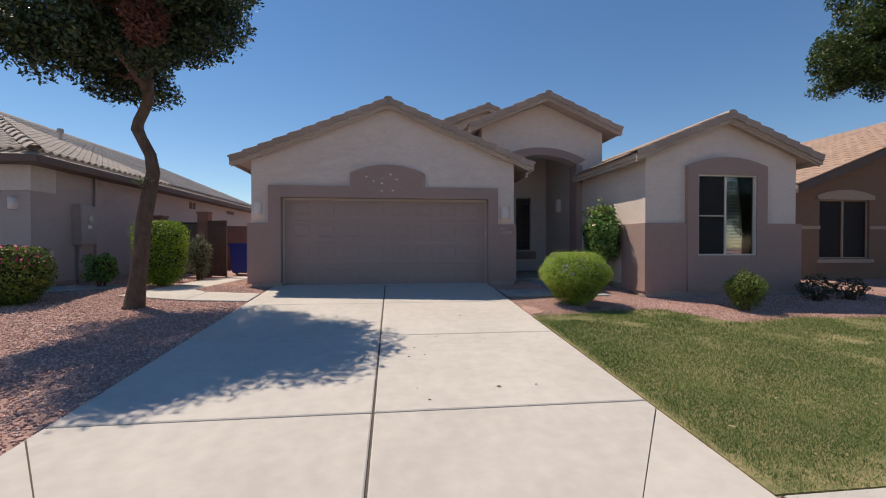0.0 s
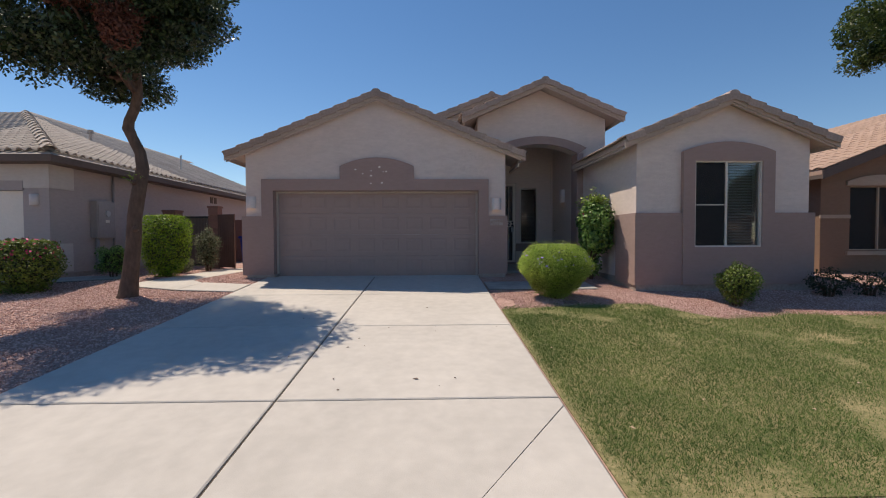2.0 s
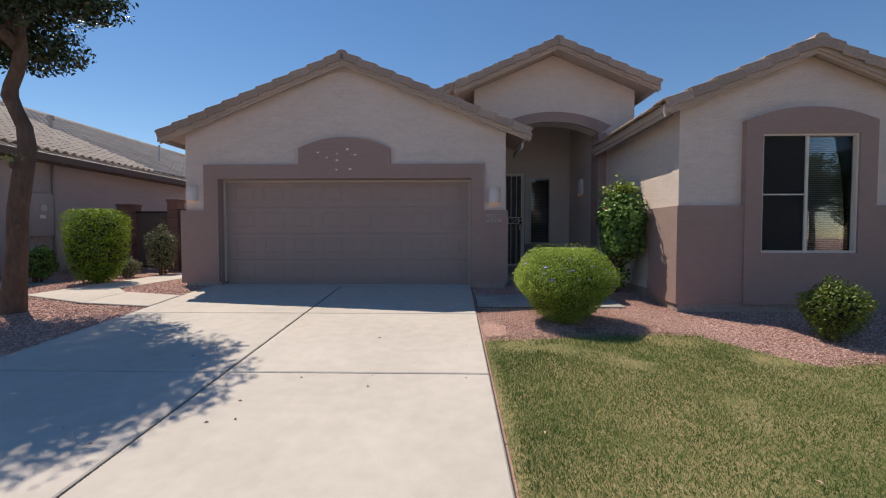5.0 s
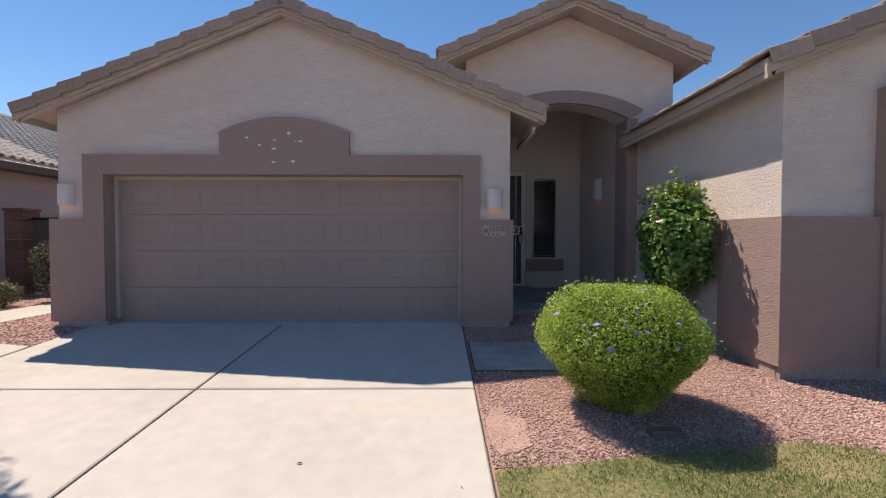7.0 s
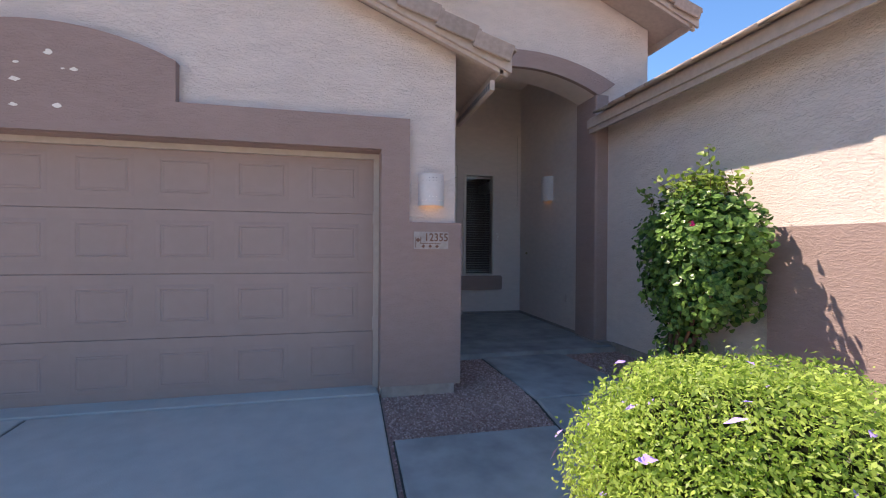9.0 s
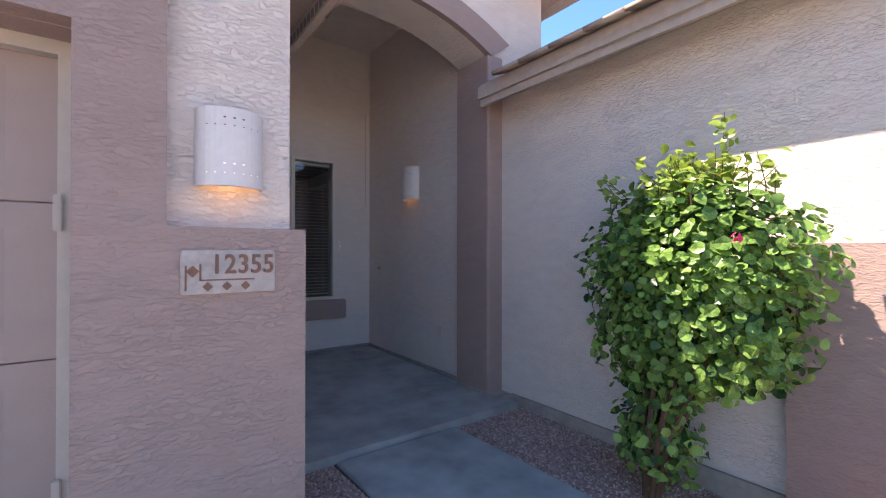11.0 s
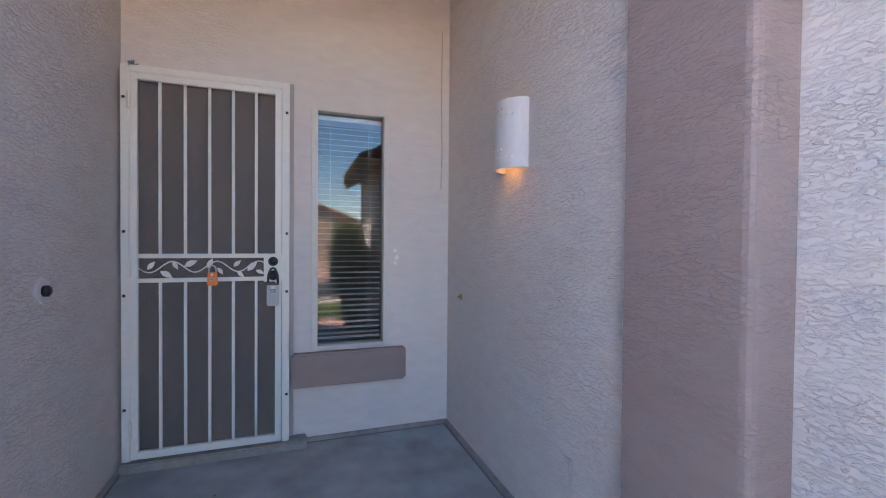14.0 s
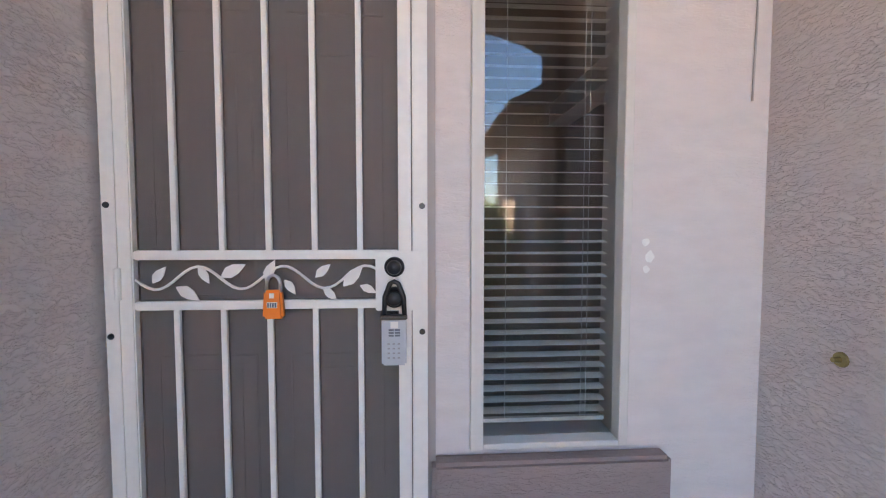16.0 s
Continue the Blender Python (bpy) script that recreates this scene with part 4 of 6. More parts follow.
# ---- bedroom window ----
def front_window():
    w = tagged(new("window_2"), "tall white framed sliding window with one dark sun screen", "window", kind="structure")
    w.matrix_basis = pose(7.55, 8.1, WZ0)
    f, xm = 0.03, 7.46
    bm = bmesh.new()
    bx(bm, WX0, WX0 + f, 8.03, 8.12, WZ0, WZ1)
    bx(bm, WX1 - f, WX1, 8.03, 8.12, WZ0, WZ1)
    bx(bm, WX0 + f, WX1 - f, 8.03, 8.12, WZ0, WZ0 + f)
    bx(bm, WX0 + f, WX1 - f, 8.03, 8.12, WZ1 - f, WZ1)
    bx(bm, xm - 0.02, xm + 0.02, 8.04, 8.12, WZ0 + f, WZ1 - f)
    part("window_frame", bm, M_VINYL, w)
    part("screen_rail", block(WX0 + f, xm - 0.02, 8.045, 8.06, 2.2, 2.22), M_VINYL, w)
    bm = bmesh.new()
    bx(bm, WX0 + f, xm - 0.02, 8.063, 8.066, WZ0 + f, WZ1 - f)
    part("sun_screen", bm, M_SUNSCREEN, w, "black woven sun screen over one sash")
    for a, b in ((WX0 + f, xm - 0.02), (xm + 0.02, WX1 - f)):
        bm = bmesh.new()
        bx(bm, a, b, 8.09, 8.094, WZ0 + f, WZ1 - f)
        pane = part("pane", bm, M_GLASS, w)
        pane.visible_shadow = False
    b = thing("window_blind", (7.9, 8.2, WZ0), "lowered pale blind behind the bedroom window", "blind")
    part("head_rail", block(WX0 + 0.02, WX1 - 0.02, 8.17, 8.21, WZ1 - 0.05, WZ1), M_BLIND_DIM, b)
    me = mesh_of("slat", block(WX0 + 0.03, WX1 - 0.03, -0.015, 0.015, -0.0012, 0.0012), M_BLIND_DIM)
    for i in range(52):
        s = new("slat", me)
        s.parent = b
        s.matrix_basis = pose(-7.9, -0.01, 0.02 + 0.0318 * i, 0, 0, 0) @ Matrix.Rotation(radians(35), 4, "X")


front_window()


# ---- small fixtures on the porch ----
def porch_fixtures():
    b = thing("door_bell_button", (3.24, 12.78, 1.96), "round beige plate with black button on the porch wall", "hose bib")
    bm = bmesh.new()
    tube(bm, [(3.24, 12.78, 1.96), (3.25, 12.78, 1.96)], [0.062, 0.058], 20)
    part("plate", bm, M_CERAMIC, b, "pale round escutcheon")
    bm = bmesh.new()
    tube(bm, [(3.25, 12.78, 1.96), (3.268, 12.78, 1.96), (3.275, 12.78, 1.96)], [0.026, 0.026, 0.018], 16)
    part("button", bm, M_BLACK, b, smooth=True)
    b = thing("brass_hook_plate", (5.555, 13.43, 1.775), "small round tarnished brass fitting on the porch wall", "brass fitting")
    bm = bmesh.new()
    tube(bm, [(5.555, 13.43, 1.775), (5.547, 13.43, 1.775)], [0.024, 0.022], 16)
    part("plate", bm, M_BRASS, b)
    bm = bmesh.new()
    tube(bm, [(5.547, 13.43, 1.775), (5.525, 13.43, 1.775)], [0.01, 0.008], 8)
    part("stem", bm, M_BRASS, b)
    b = thing("outlet_cover", (5.555, 12.04, 1.13), "painted outlet cover on the porch wall", "outlet")
    part("cover", block(5.543, 5.555, 12.0, 12.075, 1.07, 1.19, 0.004), M_BEIGE, b)
    part("lid", block(5.537, 5.543, 12.01, 12.065, 1.08, 1.18, 0.003), M_BEIGE, b)
    bm = bmesh.new()
    tube(bm, [(5.488, 13.735, 3.95), (5.484, 13.733, 3.4), (5.492, 13.733, 2.95), (5.486, 13.735, 2.64)], 0.004, 6)
    tagged(part("loose_cable", bm, M_TRIMPAINT), "thin painted cable running down the porch corner", "cable")
    r = random.Random(8)
    for x, z, s in ((5.1, 2.125, 0.018), (5.115, 2.07, 0.022), (5.1, 2.025, 0.014)):
        bm = bmesh.new()
        prism(bm, [(x + s * (0.6 + 0.6 * r.random()) * math.cos(0.7 * i), z + s * (0.6 + 0.6 * r.random()) * math.sin(0.7 * i)) for i in range(9)], 13.7385, 13.7395)
        tagged(part("paint_patch", bm, M_CHIP), "white paint scuff on the porch wall", "paint patch")
    b = thing("star_spider_web_clump", (3.33, 13.66, 3.325), "small dark web clump on the door frame", "web clump")
    bm = bmesh.new()
    for i in range(14):
        a, e = r.random() * 6.28, r.random() * 1.5
        tube(bm, [(3.33, 13.66, 3.33), (3.33 + 0.035 * math.cos(a) * math.cos(e), 13.66 + 0.02 * math.sin(a) * math.cos(e), 3.33 + 0.035 * math.sin(e))], 0.004, 4)
    part("web", bm, M_KEYS, b)


porch_fixtures()


# ---- driveway and paths ----
def slab(parent, pts, mat, lift=0.03, gap=0.011):
    cx, cy = sum(p[0] for p in pts) / len(pts), sum(p[1] for p in pts) / len(pts)
    bm = bmesh.new()
    def ins(p):
        dx, dy = cx - p[0], cy - p[1]
        return (p[0] + math.copysign(min(gap, abs(dx)), dx), p[1] + math.copysign(min(gap, abs(dy)), dy))
    q = [ins(p) for p in pts]
    q2 = [ins(ins(p)) for p in pts]
    lo = [bm.verts.new((x, y, base_z(x, y) - 0.06)) for x, y in q]
    md = [bm.verts.new((x, y, base_z(x, y) + lift - 0.008)) for x, y in q]
    hi = [bm.verts.new((x, y, base_z(x, y) + lift)) for x, y in q2]
    n = len(pts)
    for a, b in ((lo, md), (md, hi)):
        for i in range(n):
            bm.faces.new((a[i], a[(i + 1) % n], b[(i + 1) % n], b[i]))
    bm.faces.new(hi)
    return part("slab", bm, mat, parent)


def paved(name, slabs, mat, label, bed):
    bm = bmesh.new()
    for pts in bed:
        v = [bm.verts.new((x, y, base_z(x, y) + 0.012)) for x, y in pts]
        w = [bm.verts.new((x, y, base_z(x, y) - 0.05)) for x, y in pts]
        bm.faces.new(v)
        for i in range(len(v)):
            bm.faces.new((v[i], w[i], w[(i + 1) % len(v)], v[(i + 1) % len(v)]))
    root = setting(name, bm, M_JOINT, label, "pavement")
    for pts in slabs:
        slab(root, pts, mat)


M_JOINT = material("joint_fill", (0.1, 0.085, 0.07), 0.95, 0.3, 2, 40)
DL, DR, DC = -2.42, 2.66, 0.15
ys = (3.3, 5.63, 7.8, 9.88)
slabs = []
for a, b in zip(ys, ys[1:]):
    slabs += [[(DL, a), (DC, a), (DC, b), (DL, b)], [(DC, a), (DR, a), (DR, b), (DC, b)]]
slabs.append([(OPEN_L, 9.88), (OPEN_R, 9.88), (OPEN_R, 10.14), (OPEN_L, 10.14)])
slabs += [[(-0.56, 0.9), (DC, 0.9), (DC, 3.3), (DL, 3.3), (DL, 3.14)], [(DC, 0.9), (1.0, 0.9), (DR, 3.16), (DR, 3.3), (DC, 3.3)], [(1.0, 0.9), (DR, 0.9), (DR, 3.14)], [(DL, 0.9), (-0.56, 0.9), (DL, 3.12)]]
slabs += [[(-3.2, -1.15), (DC, -1.15), (DC, 0.9), (-3.2, 0.9)], [(DC, -1.15), (3.5, -1.15), (3.5, 0.9), (DC, 0.9)]]
paved("driveway", slabs, M_CONCRETE, "pale concrete driveway with dark joints",
      [[(DL, 0.9), (DR, 0.9), (DR, 9.88), (DL, 9.88)], [(-3.2, -1.15), (3.5, -1.15), (3.5, 0.9), (-3.2, 0.9)]])
side = [[(x, 0.92), (x + 1.5, 0.92), (x + 1.5, 1.96), (x, 1.96)] for x in (2.7, 4.2, 5.7, 7.2, 8.7, 10.2, -4.0, -5.5, -7.0, -8.5)]
side = [s for s in side if s[0][0] > 2.6 or s[1][0] < -2.4]
paved("sidewalk", side, M_CONCRETE, "pale concrete sidewalk along the street", side)
ENTRY_PATH = [[(2.69, 8.26), (3.9, 8.26), (3.9, 9.13), (2.69, 9.13)], [(3.9, 8.26), (4.97, 8.26), (4.95, 9.57), (3.93, 9.57), (3.9, 9.13)], [(3.93, 9.57), (4.95, 9.57), (4.88, 10.86), (3.88, 10.86)]]
paved("entry_path", ENTRY_PATH, M_PORCH, "grey concrete path to the porch", ENTRY_PATH)
SIDE_PATH = [[(-3.7, 8.4), (-2.44, 8.2), (-2.44, 9.0), (-3.6, 9.25)], [(-5.2, 8.95), (-3.7, 8.4), (-3.6, 9.25), (-4.0, 9.6), (-4.9, 9.7)], [(-4.9, 9.7), (-4.0, 9.6), (-3.75, 12.9), (-4.75, 12.9)]]
paved("side_path", SIDE_PATH, M_CONCRETE, "pale concrete path to the side gate", SIDE_PATH)
NEXT_DRIVE = [[(-14.5, 1), (-8.1, 1), (-8.1, 10), (-14.5, 10)], [(-8.1, 9.0), (-5.8, 9.9), (-6.2, 10.8), (-7.4, 10.3)]]
paved("neighbour_driveway", NEXT_DRIVE, M_PORCH, "grey concrete driveway of the next house", NEXT_DRIVE)


# ---- plants ----
def clump_points(rng, n, centre, radii, shell=0.0, rough=0.12):
    d = rng.normal(size=(n, 3))
    d /= np.linalg.norm(d, axis=1, keepdims=True)
    lump = 1 + rough * (np.sin(5 * d[:, 0] + 1.3) * np.sin(4.3 * d[:, 1] + centre[0]) + np.sin(6.1 * d[:, 2] + centre[1]) * 0.6)
    r = (shell + (1 - shell) * rng.random(n)) ** (1 / 3 if shell == 0 else 1)
    p = d * (r * lump)[:, None] * np.asarray(radii) + np.asarray(centre)
    return p, d


def leaves(name, rng, pts, out, size, mat, parent, shape=LEAF, faces=QUAD, wild=0.7, label=""):
    nrm = out + rng.normal(size=pts.shape) * wild
    t = turns_for(nrm, size * rng.uniform(0.6, 1.35, len(pts)), rng)
    me = soup(name, shape, faces, t, pts, mat)
    ob = part(name, me, None, parent, label)
    return tagged(ob, kind="stuff")


def tree():
    rng = np.random.default_rng(3)
    y = 7.85
    t = thing("yard_tree", (-4.28, y, 0.44), "crooked trunk shade tree with dense dark green crown in gravel", "tree")
    path = [(-4.3, 0.36), (-4.28, 0.5), (-4.25, 0.9), (-4.16, 1.45), (-4.09, 1.99), (-4.0, 2.5), (-3.95, 2.9), (-3.99, 3.2), (-4.15, 3.5), (-4.23, 3.66), (-4.2, 3.8), (-4.08, 4.02), (-4.02, 4.25), (-4.0, 4.7), (-4.1, 5.4), (-4.2, 6.2)]
    rad = [0.23, 0.17, 0.14, 0.128, 0.122, 0.12, 0.108, 0.095, 0.09, 0.1, 0.088, 0.085, 0.085, 0.075, 0.05, 0.02]
    bm = bmesh.new()
    tube(bm, [(x + 0.01 * math.sin(9 * z), y + 0.03 * math.sin(2.1 * z), z) for x, z in path], rad, 14)
    part("trunk", bm, M_BARK, t, smooth=True)
    for z in (1.75, 2.62):
        bm = bmesh.new()
        tube(bm, [(-4.03, y - 0.12, z), (-4.0, y - 0.165, z + 0.01)], [0.06, 0.045], 10)
        part("knot", bm, M_BARK, t, smooth=True)
    cents = []
    C, R = np.array((-4.5, 7.7, 5.7)), np.array((2.1, 1.75, 1.35))
    while len(cents) < 84:
        p = rng.uniform(-1, 1, 3)
        if 0.25 < (p ** 2).sum() < 1.0:
            c = C + p * R
            if c[2] > 4.45 + 0.12 * abs(c[0] + 4):
                cents.append(c)
    for i in range(12):
        c = cents[i * 5]
        s = np.array((-4.02, y, 4.3 + 0.1 * i))
        m = (s + c) / 2 + rng.normal(size=3) * 0.15
        bm = bmesh.new()
        tube(bm, [s, m, c], [0.06, 0.04, 0.012], 7)
        part("limb", bm, M_BARK, t, smooth=True)
    P, D, DP, DD = [], [], [], []
    for i, c in enumerate(cents):
        p, d = clump_points(rng, 820, c, rng.uniform(0.4, 0.66, 3) * (1, 1, 0.75))
        dead = abs(c[0] + 3.9) < 0.5 and c[1] < 7.3 and c[2] > 5.2
        (DP if dead else P).append(p)
        (DD if dead else D).append(d)
    crown = leaves("crown", rng, np.concatenate(P), np.concatenate(D), 0.09, F_TREE, t, wild=0.9)
    p, d = clump_points(rng, 1300, (-3.35, 6.45, 4.95), (0.32, 0.3, 0.42))
    leaves("dead_foliage", rng, np.concatenate(DP + [p]), np.concatenate(DD + [d]), 0.08, F_DEAD, t, wild=1.0, label="dry reddish brown dead leaves")
    p = np.column_stack((-4.05 + rng.normal(size=40) * 0.07, 7.75 + rng.normal(size=40) * 0.08, 2.72 + rng.normal(size=40) * 0.05))
    leaves("sprout", rng, p, rng.normal(size=(40, 3)), 0.06, F_TIP, t)


tree()


def street_tree():
    rng = np.random.default_rng(11)
    t = thing("feathery_tree", (13.9, 8.3, 0.48), "airy light green shade tree beside the next house", "tree")
    bm = bmesh.new()
    tube(bm, [(13.9, 8.3, 0.4), (13.85, 8.3, 2.0), (13.7, 8.35, 3.8), (13.4, 8.4, 5.4), (13.0, 8.4, 7)], [0.22, 0.17, 0.15, 0.1, 0.03], 12)
    part("trunk", bm, M_BARK, t, smooth=True)
    P, D = [], []
    cents = []
    for i in range(70):
        p = rng.normal(size=3)
        p /= np.linalg.norm(p)
        c = np.array((13.3, 8.8, 7.0)) + p * np.array((2.35, 2.0, 1.85)) * rng.uniform(0.45, 1.0)
        cents.append(c)
        q, d = clump_points(rng, 700, c, np.array((0.5, 0.5, 0.42)) * rng.uniform(0.7, 1.15))
        P.append(q), D.append(d)
    for i in range(10):
        c = cents[i * 6]
        bm = bmesh.new()
        tube(bm, [(13.45, 8.4, 5.2), ((13.45 + c[0]) / 2, (8.4 + c[1]) / 2, (5.6 + c[2]) / 2), c], [0.07, 0.04, 0.012], 7)
        part("limb", bm, M_BARK, t, smooth=True)
    leaves("crown", rng, np.concatenate(P), np.concatenate(D), 0.1, F_TREE2, t, wild=0.9)


street_tree()


def bush(name, centre, radii, ground, n, size, mat, label, seed, rough=0.1, flat=0.0, stems=5, core=True, petals=None, wild=0.75, taper=0.0):
    rng = np.random.default_rng(seed)
    b = thing(name, (centre[0], centre[1], ground), label, "shrub")
    for i in range(stems):
        a = 6.283 * i / stems
        bm = bmesh.new()
        tip = (centre[0] + radii[0] * 0.5 * math.cos(a), centre[1] + radii[1] * 0.5 * math.sin(a), centre[2])
        tube(bm, [(centre[0] + 0.06 * math.cos(a), centre[1] + 0.06 * math.sin(a), ground - 0.03), ((centre[0] + tip[0]) / 2, (centre[1] + tip[1]) / 2, (ground + centre[2]) / 2), tip], [0.02, 0.015, 0.006], 6)
        part("stem", bm, M_TWIG, b)
    p, d = clump_points(rng, n, centre, radii, 0.72, rough)
    if flat:
        top = centre[2] + radii[2] * flat
        p[:, 2] = np.where(p[:, 2] > top, top + (p[:, 2] - top) * 0.2, p[:, 2])
    if taper:
        k = 1 - taper * np.clip((centre[2] + radii[2] * 0.6 - p[:, 2]) / (1.6 * radii[2]), 0, 1)
        p[:, 0], p[:, 1] = centre[0] + (p[:, 0] - centre[0]) * k, centre[1] + (p[:, 1] - centre[1]) * k
    keep = p[:, 2] > ground + 0.02
    p, d = p[keep], d[keep]
    leaves("foliage", rng, p, d, size, mat, b, wild=wild)
    k = rng.permutation(len(p))[:max(40, n // 16)]
    far = np.linalg.norm((p[k] - np.asarray(centre)) / np.asarray(radii), axis=1)
    k = k[far > 0.85]
    tips = p[k] + d[k] * rng.uniform(0.01, 0.07, (len(k), 1))
    leaves("outer_foliage", rng, tips, rng.normal(size=tips.shape), size, mat, b)
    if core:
        # core leaves are coloured dark to paint the shade between the outer ones
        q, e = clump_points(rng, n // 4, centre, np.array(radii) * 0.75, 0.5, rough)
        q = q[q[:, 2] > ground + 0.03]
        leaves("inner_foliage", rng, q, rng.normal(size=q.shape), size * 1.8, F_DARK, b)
    if petals:
        mat_p, count, sz, low = petals
        k = rng.permutation(np.nonzero((d[:, 2] > low))[0])[:count]
        leaves("blossom", rng, p[k] + d[k] * 0.03, d[k], sz, mat_p, b, wild=0.4, label="small open flowers")
    return b


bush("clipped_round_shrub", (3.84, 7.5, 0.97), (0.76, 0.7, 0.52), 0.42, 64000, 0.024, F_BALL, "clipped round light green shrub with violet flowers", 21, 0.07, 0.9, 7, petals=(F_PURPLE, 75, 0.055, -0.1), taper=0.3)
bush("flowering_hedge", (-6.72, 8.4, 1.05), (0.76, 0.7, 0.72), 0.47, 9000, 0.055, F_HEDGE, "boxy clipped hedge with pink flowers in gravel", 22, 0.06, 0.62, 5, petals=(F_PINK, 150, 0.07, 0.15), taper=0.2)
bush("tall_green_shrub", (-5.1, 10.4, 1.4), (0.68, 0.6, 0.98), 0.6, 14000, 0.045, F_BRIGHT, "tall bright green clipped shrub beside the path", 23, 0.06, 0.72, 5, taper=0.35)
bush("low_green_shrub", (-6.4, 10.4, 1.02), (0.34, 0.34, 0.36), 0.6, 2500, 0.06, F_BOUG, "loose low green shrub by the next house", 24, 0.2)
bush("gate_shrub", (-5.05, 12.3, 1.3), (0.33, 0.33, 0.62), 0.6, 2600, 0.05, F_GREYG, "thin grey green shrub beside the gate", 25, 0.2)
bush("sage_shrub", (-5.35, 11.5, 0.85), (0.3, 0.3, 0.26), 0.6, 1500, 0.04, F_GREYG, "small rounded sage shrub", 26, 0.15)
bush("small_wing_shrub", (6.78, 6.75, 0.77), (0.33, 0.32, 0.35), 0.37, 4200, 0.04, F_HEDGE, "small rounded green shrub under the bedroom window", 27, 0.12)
bush("straggly_shrub", (9.05, 7.45, 0.7), (0.38, 0.28, 0.24), 0.42, 1100, 0.05, F_DARK, "sparse dark straggly shrub in the shade", 28, 0.2, 0, 9, False)
bush("straggly_shrub", (9.9, 7.5, 0.68), (0.38, 0.28, 0.22), 0.42, 1000, 0.05, F_DARK, "sparse dark straggly shrub in the shade", 29, 0.2, 0, 9, False)


def bougainvillea():
    rng = np.random.default_rng(5)
    b = thing("bougainvillea", (5.27, 9.5, 0.58), "broad leaved bougainvillea shrub against the stucco wall", "shrub")
    C = np.array((5.26, 9.3, 1.81))
    for i in range(9):
        a = 6.283 * i / 9
        tip = C + np.array((0.2 * math.cos(a), 0.25 * math.sin(a), 0.0 + 0.4 * ((i * 7) % 5) / 5))
        bm = bmesh.new()
        tube(bm, [(5.27 + 0.03 * math.cos(a), 9.5 + 0.03 * math.sin(a), 0.55), (5.22 + 0.08 * math.cos(a), 9.42 + 0.08 * math.sin(a), 1.0), tuple(C + np.array((0.15 * math.cos(a), 0.2 * math.sin(a), -0.25))), tuple(tip)], [0.02, 0.017, 0.012, 0.005], 7)
        part("stem", bm, M_TWIG, b)
    def boxy(n, radii, shell, rough):
        q, e = clump_points(rng, n, (0, 0, 0), (1, 1, 1), shell, rough)
        k = (np.hypot(e[:, 0], e[:, 1]) ** 3 + np.abs(e[:, 2]) ** 3)[:, None] ** (-1 / 3)
        return C + q * k * np.asarray(radii), e
    p1, d1 = boxy(5200, (0.36, 0.58, 0.63), 0.6, 0.12)
    p2, d2 = clump_points(rng, 640, (5.27, 9.47, 0.98), (0.22, 0.27, 0.38), 0.4, 0.15)
    p3, d3 = boxy(1100, (0.3, 0.46, 0.5), 0.2, 0.1)
    p = np.concatenate((p1, p2, p3))
    d = np.concatenate((d1, d2, d3))
    # thin out the lower corners
    ok = (p[:, 2] > 1.2 + 0.5 * np.abs(p[:, 1] - 9.42) - 0.12) | (np.abs(p[:, 1] - 9.48) < 0.25)
    p, d = p[ok], d[ok]
    keep = (p[:, 0] < 5.6) & (p[:, 2] > 0.62)
    p, d = p[keep], d[keep]
    d = 0.8 * d + np.array((-0.3, -0.1, 0.55))
    near = np.argsort(p[:, 0] + 0.6 * p[:, 1])[:300]
    rest = np.setdiff1d(np.arange(len(p)), near)
    leaves("foliage", rng, p[rest], d[rest], 0.053, F_BOUG, b, HEART, HEART_TRI, 0.55)
    t = turns_for(d[near] + rng.normal(size=(len(near), 3)) * 0.5, 0.058 * rng.uniform(0.55, 1.45, len(near)), rng)
    me = bpy.data.meshes.new("leaf")
    me.from_pydata(HEART, [], [(0, 1, 2, 3), (0, 3, 4), (0, 4, 5), (0, 5, 6, 7)])
    me.materials.append(F_BOUG)
    inv = true_matrix(b).inverted()
    for k, i in enumerate(near):
        ob = new("leaf", me)
        ob.parent = b
        m = Matrix(t[k].tolist()).to_4x4()
        m.translation = Vector(p[i])
        ob.matrix_parent_inverse = inv
        ob.matrix_basis = m
    # young shoots stand out of the top
    P, D = [], []
    for i in range(48):
        a, r = rng.uniform(0, 6.283), rng.uniform(0.05, 0.72)
        s = np.array((C[0] + 0.42 * r * math.cos(a), C[1] + 0.62 * r * math.sin(a), C[2] + 0.56 * (1 - r ** 4) ** 0.5))
        s[0] = min(s[0], 5.55)
        if i == 0:
            s = np.array((5.25, 9.12, C[2] + 0.56))
        h = rng.uniform(0.06, 0.17) if i else 0.32
        e = s + np.array((rng.normal() * 0.05 - 0.02, rng.normal() * 0.06, h))
        bm = bmesh.new()
        tube(bm, [s - (0, 0, 0.06), s, e], [0.003, 0.0025, 0.0015], 5)
        part("shoot", bm, M_TWIG, b)
        for u in np.linspace(0, 1, 9 if i else 22):
            P.append(s + (e - s) * u + rng.normal(size=3) * 0.03)
            D.append(rng.normal(size=3) * 0.6 + (0, -0.3, 1))
    leaves("young_foliage", rng, np.array(P), np.array(D), 0.05, F_TIP, b, HEART, HEART_TRI, 0.3, "yellow green young leaves")
    for q in ((4.86, 8.92, 2.06),):
        p, d = clump_points(rng, 6, q, (0.015, 0.015, 0.02))
        leaves("bract", rng, p, d, 0.026, F_PINK, b, HEART, HEART_TRI, 0.6, "magenta flower bract")


